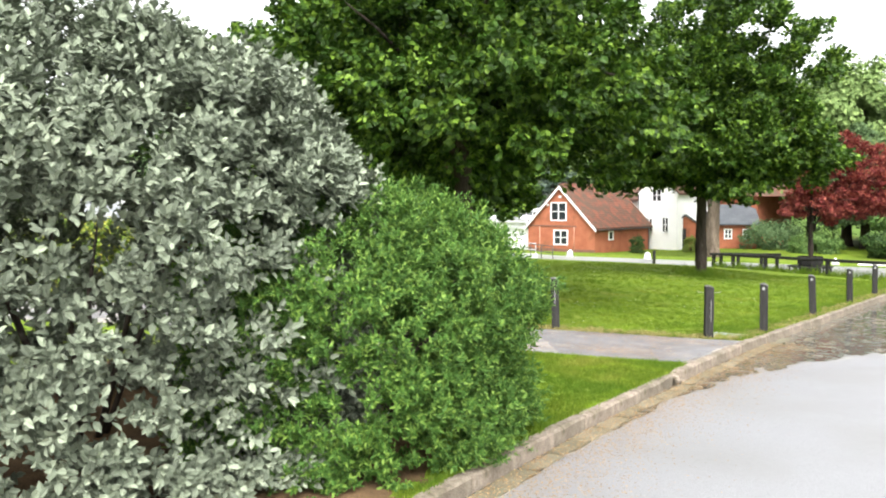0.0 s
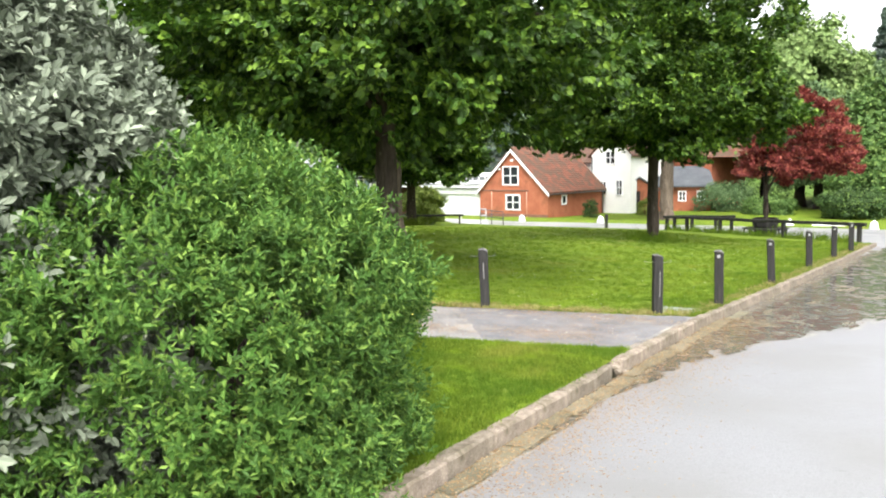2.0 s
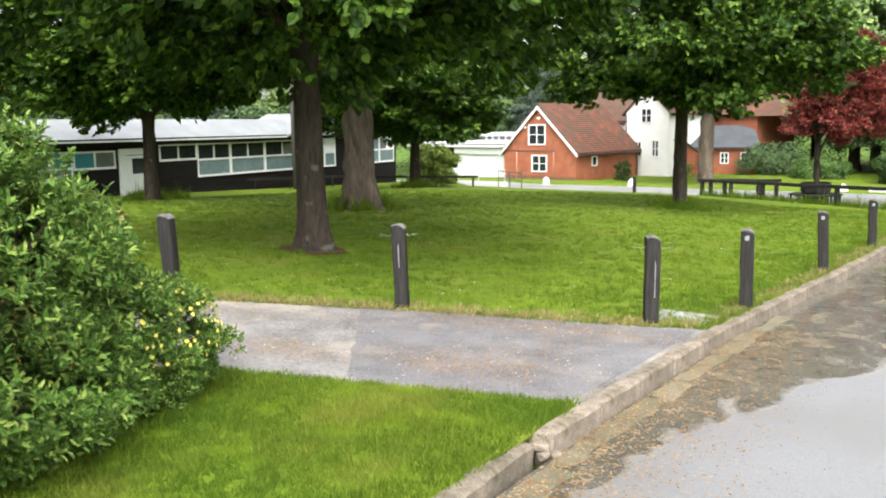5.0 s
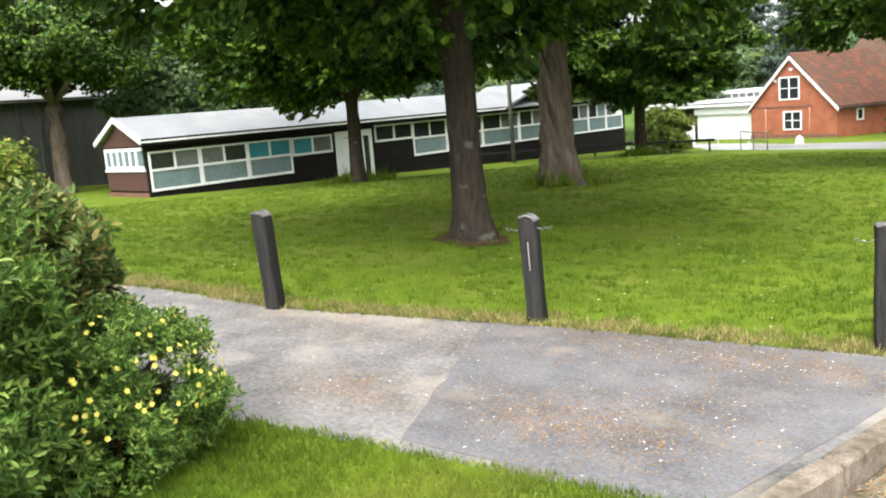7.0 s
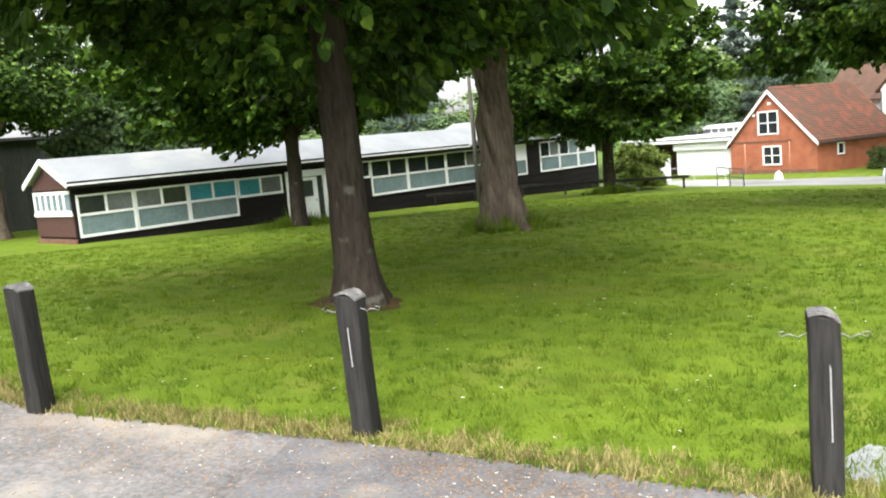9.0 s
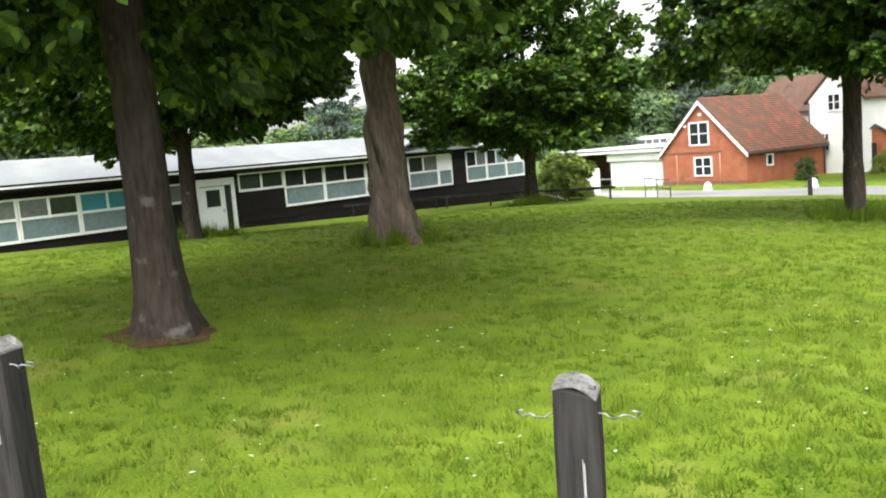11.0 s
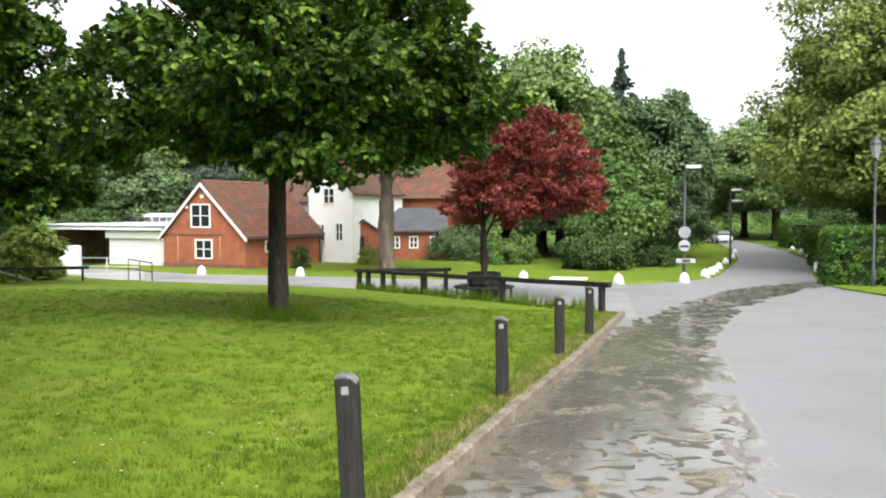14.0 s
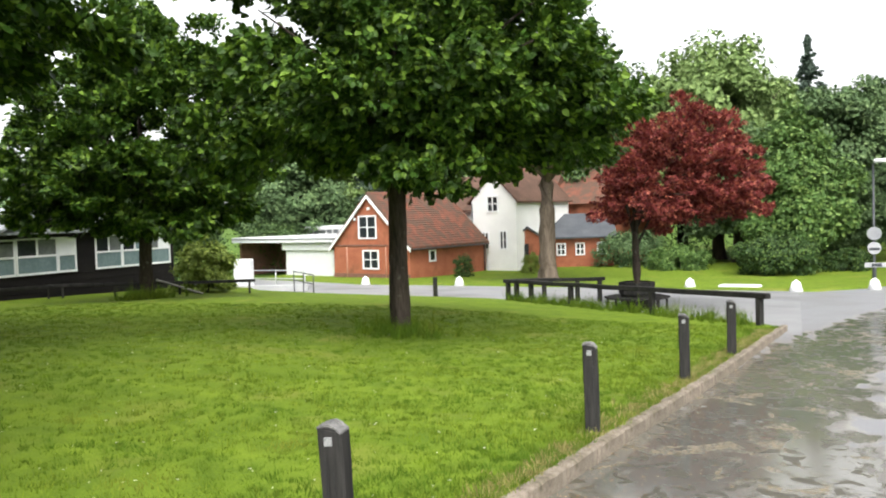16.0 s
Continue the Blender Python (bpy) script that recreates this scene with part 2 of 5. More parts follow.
GOLDLEAF = leafy("golden_leaves", (0.16, 0.25, 0.04), (0.42, 0.38, 0.07), 0.6, 0.45, 0.25)
GOLDGREEN = leafy("pale_green_leaves", (0.2, 0.28, 0.05), (0.36, 0.43, 0.1), 0.4, 0.5, 0.25)
CHESTNUT = leafy("chestnut_leaves", (0.085, 0.165, 0.04), (0.2, 0.3, 0.08), 0.4, 0.5, 0.2)
# both woodland greens are lightened and evened out to carry distant haze
FARLEAF = leafy("hazed_woodland_leaves", (0.15, 0.23, 0.07), (0.27, 0.37, 0.13), 0.35, 0.6, 0.2)
DARKLEAF = leafy("hazed_dark_woodland_leaves", (0.085, 0.145, 0.058), (0.17, 0.25, 0.1), 0.35, 0.6, 0.15)
OLIVE = leafy("olive_leaves", (0.19, 0.25, 0.06), (0.32, 0.39, 0.11), 0.35, 0.55, 0.25)
# needle green paled and greyed: the haze of distance is in the colour
CONIFER = leafy("hazed_fir_needles", (0.08, 0.12, 0.09), (0.15, 0.2, 0.15), 0.5, 0.7, 0.1)
HEDGELEAF = leafy("hedge_leaves", (0.07, 0.17, 0.025), (0.2, 0.34, 0.07), 0.6, 0.4, 0.2)
# near-black green: shade between the hedge leaves, put into a colour
HEDGESHADE = surface("hedge_inner_shade", (0.015, 0.025, 0.01), (0.03, 0.05, 0.018), 3, 20, 0.9, 0.3)
MAPLE = leafy("maple_leaves", (0.19, 0.034, 0.032), (0.36, 0.12, 0.07), 0.55, 0.5, 0.25)
BLADE = leafy("grass_blade", (0.108, 0.18, 0.011), (0.24, 0.295, 0.036), 0.42, 0.8, 0.3, [((0.27, 0.27, 0.05), 0.8, 0.56, 0.78, (1, 0.45, 1)), ((0.075, 0.145, 0.01), 0.55, 0.45, 0.6, (0.5, 1.2, 1)), ((0.2, 0.3, 0.02), 2.5, 0.55, 0.7, (1, 1, 1))])
STRAW = leafy("straw_blade", (0.28, 0.25, 0.09), (0.45, 0.38, 0.18), 0.5, 0.8, 0.2)
LITTER = leafy("dry_litter", (0.3, 0.17, 0.07), (0.46, 0.33, 0.18), 0.6, 0.8, 0.05)
PETAL = leafy("pale_petals", (0.6, 0.6, 0.5), (0.8, 0.8, 0.74), 0.3, 0.7, 0.1)
YELLOW = leafy("yellow_petals", (0.78, 0.68, 0.12), (0.85, 0.8, 0.35), 0.2, 0.6, 0.2)
PALEGLASS = surface("blinded_glass", (0.115, 0.17, 0.18), (0.2, 0.265, 0.28), 1.5, 8, 0.25, 0, 0)
GREYGLASS = surface("dull_glass", (0.1, 0.11, 0.11), (0.19, 0.2, 0.2), 2, 9, 0.2, 0, 0)
TEAL = surface("teal_blind", (0.02, 0.19, 0.26), (0.04, 0.27, 0.34), 2, 9, 0.3, 0, 0)
DARKGAP = surface("dark_crack", (0.01, 0.01, 0.01), (0.02, 0.02, 0.02), 4, 30, 0.9, 0.1)
PALEWOOD = surface("pale_weathered_scar", (0.2, 0.2, 0.19), (0.42, 0.42, 0.4), 6, 50, 0.8, 0.3, stretch=(1, 1, 0.1))
PALEWOOD2 = surface("silvered_timber", (0.16, 0.15, 0.13), (0.32, 0.3, 0.27), 4, 40, 0.85, 0.4, stretch=(1, 1, 0.1))
ENDGRAIN = surface("weathered_end_grain", (0.06, 0.06, 0.06), (0.24, 0.235, 0.225), 12, 70, 0.9, 0.6, 0.006, spec=0.1)
SOIL = surface("bare_soil", (0.05, 0.032, 0.018), (0.15, 0.095, 0.05), 4, 40, 0.95, 0.8, 0.03, spec=0.1)
REFLECTOR = surface("scratched_reflector", (0.16, 0.165, 0.165), (0.4, 0.41, 0.4), 25, 90, 0.4, 0.2)
WIRE = surface("galvanised_wire", (0.26, 0.265, 0.27), (0.42, 0.425, 0.43), 8, 60, 0.35, 0.1, metal=0.8)
RAILGREY = surface("galvanised_rail", (0.4, 0.42, 0.43), (0.6, 0.62, 0.63), 5, 40, 0.45, 0.1, metal=0.4)
DARKMETAL = surface("dark_painted_metal", (0.02, 0.025, 0.03), (0.05, 0.055, 0.06), 4, 40, 0.5, 0.1)
REDWOOD = surface("dark_red_boards", (0.05, 0.022, 0.02), (0.1, 0.045, 0.038), 3, 30, 0.7, 0.2, stretch=(1, 1, 6))
DARKBRICK = surface("dark_brick", (0.1, 0.05, 0.035), (0.22, 0.11, 0.075), 2, 20, 0.85, 0.3)
BRICKPALE = surface("pale_red_pipe", (0.4, 0.2, 0.13), (0.52, 0.28, 0.19), 3, 20, 0.7, 0.1)
DARKTILE = surface("brown_roof_tiles", (0.07, 0.045, 0.035), (0.15, 0.09, 0.065), 1, 9, 0.85, 0.4, 0.02, spec=0.12)
PALEROOF = surface("pale_roof_sheet", (0.6, 0.62, 0.63), (0.78, 0.8, 0.8), 1, 12, 0.6, 0.1)
SHEDSHEET = surface("dark_corrugated_sheet", (0.05, 0.055, 0.05), (0.1, 0.105, 0.095), 0.6, 12, 0.7, 0.2, stretch=(1, 1, 0.2), spec=0.12)
SIGNGREY = surface("grey_sign_back", (0.2, 0.21, 0.22), (0.28, 0.29, 0.3), 3, 20, 0.5, 0.05)
SIGNPALE = surface("pale_sign", (0.32, 0.33, 0.34), (0.42, 0.43, 0.44), 3, 20, 0.5, 0.05)
RAMPSTONE = surface("pale_ramp_concrete", (0.36, 0.37, 0.37), (0.5, 0.51, 0.5), 2, 30, 0.8, 0.3)
SHRUBDARK = leafy("dark_shrub_leaves", (0.04, 0.085, 0.022), (0.13, 0.2, 0.05), 0.5, 0.5, 0.15)
POLEWOOD = surface("dark_pole_timber", (0.05, 0.045, 0.04), (0.12, 0.11, 0.095), 4, 40, 0.85, 0.4, stretch=(1, 1, 0.1))
PALESTONE = surface("pale_worn_concrete", (0.2, 0.215, 0.22), (0.34, 0.355, 0.36), 5, 50, 0.8, 0.4)


# ---- building blocks ----
def part(name, bm, material, parent=None, label="", smooth=False):
    me = bpy.data.meshes.new(name)
    bm.normal_update()
    bm.to_mesh(me)
    bm.free()
    me.materials.append(material)
    if smooth:
        me.polygons.foreach_set("use_smooth", [True] * len(me.polygons))
    ob = new(name, me)
    ob.parent = parent
    return tagged(ob, label) if label else ob


def from_arrays(name, verts, faces, material, parent=None, label="", smooth=False):
    """One mesh from arrays of corners and of equal-sided faces."""
    me = bpy.data.meshes.new(name)
    faces = np.asarray(faces, np.int32)
    k = faces.shape[1]
    me.vertices.add(len(verts))
    me.vertices.foreach_set("co", np.asarray(verts, np.float32).ravel())
    me.loops.add(faces.size)
    me.loops.foreach_set("vertex_index", faces.ravel())
    me.polygons.add(len(faces))
    me.polygons.foreach_set("loop_start", np.arange(0, faces.size, k, dtype=np.int32))
    me.polygons.foreach_set("use_smooth", np.full(len(faces), smooth))
    me.update(calc_edges=True)
    me.materials.append(material)
    ob = new(name, me)
    ob.parent = parent
    return tagged(ob, label) if label else ob


def box(bm, x0, x1, y0, y1, z0, z1, bevel=0.0):
    made = bmesh.ops.create_cube(bm, size=1, matrix=Matrix.Translation(((x0 + x1) / 2, (y0 + y1) / 2, (z0 + z1) / 2)) @ Matrix.Diagonal((abs(x1 - x0), abs(y1 - y0), abs(z1 - z0), 1)))
    if bevel:
        edges = {e for v in made["verts"] for e in v.link_edges}
        bmesh.ops.bevel(bm, geom=list(edges), offset=bevel, segments=1, affect="EDGES")
    return bm


def boxed(*dims, bevel=0.0):
    return box(bmesh.new(), *dims, bevel=bevel)


def tube(bm, points, radii, sides=8):
    """A round limb through the points, with a radius at each."""
    rings = []
    for i, p in enumerate(points):
        a = Vector(points[min(i + 1, len(points) - 1)]) - Vector(points[max(i - 1, 0)])
        q = a.to_track_quat("Z", "Y").to_matrix()
        rings.append([bm.verts.new(Vector(p) + q @ Vector((math.cos(6.28319 * k / sides), math.sin(6.28319 * k / sides), 0)) * radii[i]) for k in range(sides)])
    for r, s in zip(rings, rings[1:]):
        for k in range(sides):
            bm.faces.new((r[k], r[(k + 1) % sides], s[(k + 1) % sides], s[k]))
    bm.faces.new(rings[0][::-1])
    bm.faces.new(rings[-1])
    return bm


def thing(name, at=(0, 0, 0), turn=0, label="", category="", group="", kind=""):
    ob = new(name)
    ob.matrix_basis = pose(*at, 0, 0, turn)
    return tagged(ob, label, category, group, kind)


def base(y):
    """The whole site falls gently away ahead, and levels out far off."""
    return -0.038 * (min(y, 75.0) - 17.0)


def kerb_x(y):
    """The road face of the kerb."""
    return float(np.interp(y, [-40, 7, 10, 14.2, 18.1, 22.5, 24, 28.5, 33, 43.3, 60], [-1.8, -1.7, -1.63, -1.36, -1.04, -0.44, -0.2, 0.33, 0.94, 2.1, 4.0]))


def path_far(x):
    return float(np.interp(x, [-45, -11, -7.2, -4.7, -1.25, 0], [-2, 14.75, 15.75, 16.9, 18.05, 18.4]))


def path_near(x):
    return float(np.interp(x, [-45, -9, -4.4, -1.6, 0], [-4.5, 11.9, 13.75, 14.5, 14.8]))


def lawn_rise(x, y):
    """How far the lawn swells above the kerb's top."""
    d = max(0.0, kerb_x(y) - x)
    swell = float(np.interp(d, [0, 1, 3.5, 6, 7.5, 10, 14, 22, 28, 40], [0, 0.015, 0.09, 0.2, 0.32, 0.38, 0.42, 0.36, 0.12, 0.1]))
    edge = max(0.0, min(1.0, (lawn_end(x) - y) / 9.0)) if x > -24 else 1.0
    return swell * edge


def lawn_z(x, y):
    return base(y) + 0.15 + lawn_rise(x, y)


LAWN_FAR = [(2.0, 41.6), (1.3, 43.0), (-7.9, 50.8), (-9.5, 51.8), (-18.6, 54.2), (-24.0, 56.5), (-29.0, 58.0)]


def lawn_end(x):
    pts = sorted(LAWN_FAR)
    return float(np.interp(x, [p[0] for p in pts], [p[1] for p in pts]))


# ---- ground, road, lawn, kerb, path ----
def strip(name, left, right, ys, lift, material, label, category, cols=8, wobble=0.0, kind="structure"):
    """A sheet between two lines left(y) and right(y) that follows the fall of the site."""
    verts, faces = [], []
    for y in ys:
        a, b = left(y), right(y)
        for i in range(cols + 1):
            x = a + (b - a) * i / cols
            verts.append((x, y, base(y) + lift + wobble * noise.noise((x * 0.7, y * 0.7, 3))))
    for j in range(len(ys) - 1):
        for i in range(cols):
            a = j * (cols + 1) + i
            faces.append((a, a + 1, a + cols + 2, a + cols + 1))
    return tagged(from_arrays(name, verts, faces, material, None, "", True), label, category, kind=kind)


def span(y0, y1, step):
    return list(np.linspace(y0, y1, max(2, int(round((y1 - y0) / step)) + 1)))


strip("ground", lambda y: -500, lambda y: 500, [-300, 0, 17, 40, 60, 75, 120, 600], -0.1, ROUGH_GRASS, "rough green grass reaching to the horizon", "ground", 20)
ROAD_L = ([43.3, 60, 63, 68, 74, 80, 90, 105, 120, 140], [2.1, 2.4, 5.2, 7.6, 8.9, 10.2, 12.4, 14.3, 14.9, 13.5])
ROAD_R = ([-40, 52, 58, 62, 68, 74, 80, 90, 105, 120, 140], [13.0, 12.5, 11.9, 12.1, 13.2, 14.4, 15.7, 17.7, 19.0, 19.2, 17.8])
def road_edge(y):
    return kerb_x(y) if y < 43.3 else float(np.interp(y, *ROAD_L))


def wetness(x, y):
    """How much water and silt lies on the road: a band along the kerb that winds off ahead as a stream."""
    d = x - kerb_x(y)
    mid = float(np.interp(y, [0, 15, 19, 24, 30, 38, 46, 56, 62], [0.0, 0.1, 0.6, 0.9, 0.9, 1.1, 2.2, 4.5, 7.0]))
    half = float(np.interp(y, [0, 12, 14.5, 17, 21, 28, 36, 46, 60], [0.18, 0.24, 0.6, 1.2, 2.5, 2.0, 1.5, 1.3, 1.9]))
    fade = float(np.interp(y, [-5, 5, 58, 64], [0.5, 1, 1, 0]))
    return fade * max(0.0, 1 - ((d - mid) / half) ** 2)


ys = span(-40, 3, 2.0) + span(3.3, 62, 0.3) + span(63, 140, 3)
verts, faces, wet = [], [], []
cols = 70
for y in ys:
    a, b = road_edge(y), float(np.interp(y, *ROAD_R))
    for i in range(cols + 1):
        x = a + (b - a) * (i / cols) ** 1.5
        w = wetness(x, y)
        verts.append((x, y, base(y) + 0.008 * noise.noise((x * 0.7, y * 0.7, 3)) - 0.012 * w))
        wet.append(w)
for j in range(len(ys) - 1):
    for i in range(cols):
        a = j * (cols + 1) + i
        faces.append((a, a + 1, a + cols + 2, a + cols + 1))
road = tagged(from_arrays("road", verts, faces, WETROAD, None, "", True), "worn grey asphalt road with water and silt along the kerb", "road", kind="structure")
road.data.attributes.new("wet", "FLOAT", "POINT").data.foreach_set("value", wet)


def side_near(x):
    return lawn_end(x) - 0.3


def side_far(x):
    return float(np.interp(x, [-36, -30, -22.5, -16, -6, 3.2], [73, 70, 65.2, 64.4, 62.3, 60.0]))


verts, faces = [], []
xs = span(-36, 2.35, 0.8)
for x in xs:
    for i in range(13):
        y = side_near(x) + (side_far(x) - side_near(x)) * i / 12
        verts.append((x, y, base(y) + 0.006))
for j in range(len(xs) - 1):
    for i in range(12):
        a = j * 13 + i
        faces.append((a, a + 13, a + 14, a + 1))
tagged(from_arrays("road_side", verts, faces, ASPHALT), "grey asphalt side road before the brick house", "road", kind="structure")


def lawn(name, near, far, x0, x1, material, label, rows=90, cols=70, rise=0.0):
    """A grass sheet between two lines y = near(x) and y = far(x)."""
    verts, faces = [], []
    for i in range(cols + 1):
        x = x1 + (x0 - x1) * (i / cols) ** 1.4
        for j in range(rows + 1):
            y = near(x) + (far(x) - near(x)) * j / rows
            k = kerb_x(y) - 0.15
            xx = min(x, k) if y < 43 else x
            dip = 0.02 * max(0.0, 1 - (k - xx) / 0.15) if y < 43 else 0.0
            verts.append((xx, y, lawn_z(xx, y) + rise - dip + 0.014 * noise.noise((xx * 0.8, y * 0.8, 0))))
    for i in range(cols):
        for j in range(rows):
            a = i * (rows + 1) + j
            faces.append((a, a + rows + 1, a + rows + 2, a + 1))
    return tagged(from_arrays(name, verts, faces, material, None, "", True), label, "lawn", kind="structure")


lawn("lawn", path_far, lawn_end, -46, 2.0, GRASS, "mown green lawn swelling gently under the trees", 130, 90)
lawn("lawn_verge", lambda x: -40, path_near, -40, -1.4, GRASS, "mown green grass verge beside the kerb", 130, 60)

verts, faces = [], []
xs = span(-22, -1.05, 0.35)
for x in xs:
    for i in range(13):
        y = path_near(x) - 0.12 + (path_far(x) - path_near(x) + 0.24) * i / 12
        xx = min(x, kerb_x(y) - 0.15)
        verts.append((xx, y, lawn_z(xx, y) - 0.014 + 0.008 * noise.noise((x * 0.9, y * 0.9, 5))))
for j in range(len(xs) - 1):
    for i in range(12):
        a = j * 13 + i
        faces.append((a, a + 13, a + 14, a + 1))
tagged(from_arrays("pavement", verts, faces, PATHTAR, None, "", True), "worn grey tarmac footpath crossing the grass", "path", kind="structure")

verts, faces = [], []
for j in range(31):
    f = j / 30
    for i in range(21):
        g = i / 20
        x0 = -3.5 - 1.78 * f + 0.05 * noise.noise((f * 9, 0, 2))
        y0 = 14.2 + 2.85 * f
        x1 = -1.6 + 0.3 * f
        x = x0 + (x1 - x0) * g
        y = (y0 * (1 - g) + (14.55 + 3.3 * f) * g)
        y = min(max(y, path_near(x) - 0.02), path_far(x) + 0.02)
        x = min(x, kerb_x(y) - 0.15)
        verts.append((x, y, lawn_z(x, y) - 0.008 + 0.008 * noise.noise((x * 0.9, y * 0.9, 5))))
for j in range(30):
    for i in range(20):
        a = j * 21 + i
        faces.append((a, a + 1, a + 22, a + 21))
tagged(from_arrays("pavement_patch", verts, faces, PATHPATCH, None, "", True), "smoother darker tarmac patch in the footpath", "path", kind="structure")

kerb = thing("kerb", label="weathered concrete kerb stones with mossy stains", category="kerb", kind="structure")
rng = np.random.default_rng(7)
stones = []
for k in range(4):
    bm = boxed(-0.155, 0.0, 0.006, 0.894, -0.14, 0.155, bevel=0.02)
    bmesh.ops.subdivide_edges(bm, edges=[e for e in bm.edges if e.calc_length() > 0.5], cuts=4)
    for v in bm.verts:
        v.co += Vector(rng.uniform(-1, 1, 3)) * 0.007
    stones.append(part("kerb_stone", bm, CONCRETE, kerb))
y, k = -6.1, 0
while y < 42.4:
    a, b = kerb_x(y), kerb_x(y + 0.9)
    if k < 4:
        ob = stones[k]
    else:
        ob = new("kerb_stone", stones[k % 4].data)
        ob.parent = kerb
    sink = -0.006 if y < 13.7 else 0.01
    ob.matrix_basis = pose(a + rng.uniform(-0.005, 0.005), y, base(y) + rng.uniform(-0.006, 0.006) + sink, -2.18 + rng.uniform(-0.4, 0.4), 0, -math.degrees(math.atan2(b - a, 0.9)) + rng.uniform(-0.8, 0.8))
    if 12.3 < y < 13.2:
        # the last stone of the near run has sunk and slid off its neighbour
        ob.matrix_basis = pose(a - 0.05, y - 0.03, base(y) - 0.03, -2.6, 1.5, -math.degrees(math.atan2(b - a, 0.9)) + 2.2) @ Matrix.Diagonal((1, 0.92, 1, 1))
    y, k = y + 0.9, k + 1
for x, y, z, r, turn in [(-1.47, 13.66, 0.08, 0.06, 20), (-1.42, 13.62, 0.03, 0.05, 70), (-1.36, 13.7, 0.02, 0.035, 40), (-1.53, 13.72, 0.1, 0.045, 110)]:
    bm = bmesh.new()
    bmesh.ops.create_icosphere(bm, subdivisions=1, radius=r)
    for v in bm.verts:
        v.co = Vector((v.co.x * 1.3, v.co.y, v.co.z * 0.8)) + Vector(rng.uniform(-1, 1, 3)) * r * 0.25
    part("kerb_chip", bm, CONCRETE, kerb, "broken corner of a kerb stone").matrix_basis = pose(x, y, base(y) + z, 0, 0, turn)

gutter = thing("gutter", label="broken mossy channel stones along the foot of the kerb", category="gutter", kind="structure")
slabs = []
for k in range(4):
    bm = boxed(0.0, 0.17 + 0.015 * k, 0.0, 0.62, -0.08, 0.0, bevel=0.01)
    bmesh.ops.subdivide_edges(bm, edges=[e for e in bm.edges if e.calc_length() > 0.15], cuts=2)
    for v in bm.verts:
        v.co += Vector((rng.uniform(-1, 1) * 0.02, rng.uniform(-1, 1) * 0.015, rng.uniform(-1, 1) * 0.005))
    slabs.append(part("channel_stone", bm, CHANNEL, gutter))
y, k = 3.0, 0
while y < 20:
    a, b = kerb_x(y), kerb_x(y + 0.43)
    ob = slabs[k] if k < 4 else new("channel_stone", slabs[k % 4].data)
    ob.parent = gutter
    ob.matrix_basis = pose(a + 0.03 + rng.uniform(0, 0.03), y, base(y) + 0.014 + rng.uniform(-0.008, 0.006), -2.18, 0, -math.degrees(math.atan2(b - a, 0.43)) + rng.uniform(-3, 3))
    y, k = y + 0.64 + rng.uniform(0, 0.05), k + 1


def bed_edge(y):
    return min(kerb_x(y) - 0.16, float(np.interp(y, [-10, 7.4, 8.6, 10, 13.2], [-1.9, -1.9, -2.9, -3.9, -4.7])) + 0.12 * noise.noise((y * 2.1, 0, 7)))


verts, faces = [], []
ys = span(-6, 13.2, 0.2)
for y in ys:
    for i in range(15):
        x = bed_edge(y) + (-8.0 - bed_edge(y)) * i / 14
        verts.append((x, y, lawn_z(x, y) + (0.022 if i else -0.01) + 0.02 * noise.noise((x * 3, y * 3, 1))))
for j in range(len(ys) - 1):
    for i in range(14):
        a = j * 15 + i
        faces.append((a, a + 1, a + 16, a + 15))
tagged(from_arrays("planting_bed", verts, faces, SOIL, None, "", True), "bare brown soil bed beneath the bushes", "soil", kind="structure")


verts, faces = [(-8.35, 20.05, lawn_z(-8.35, 20.05) + 0.03)], []
for k in range(28):
    a = 6.28319 * k / 28
    r = 0.68 + 0.3 * noise.noise((math.cos(a) * 2, math.sin(a) * 2, 4))
    x, y = -8.35 + math.cos(a) * r, 20.0 + math.sin(a) * r * 0.8
    verts.append((x, y, lawn_z(x, y) + 0.012))
    faces.append((0, k + 1, (k + 1) % 28 + 1))
tagged(from_arrays("soil_patch", verts, faces, SOIL, None, "", True), "bare brown soil round the foot of the tree", "soil", kind="structure")


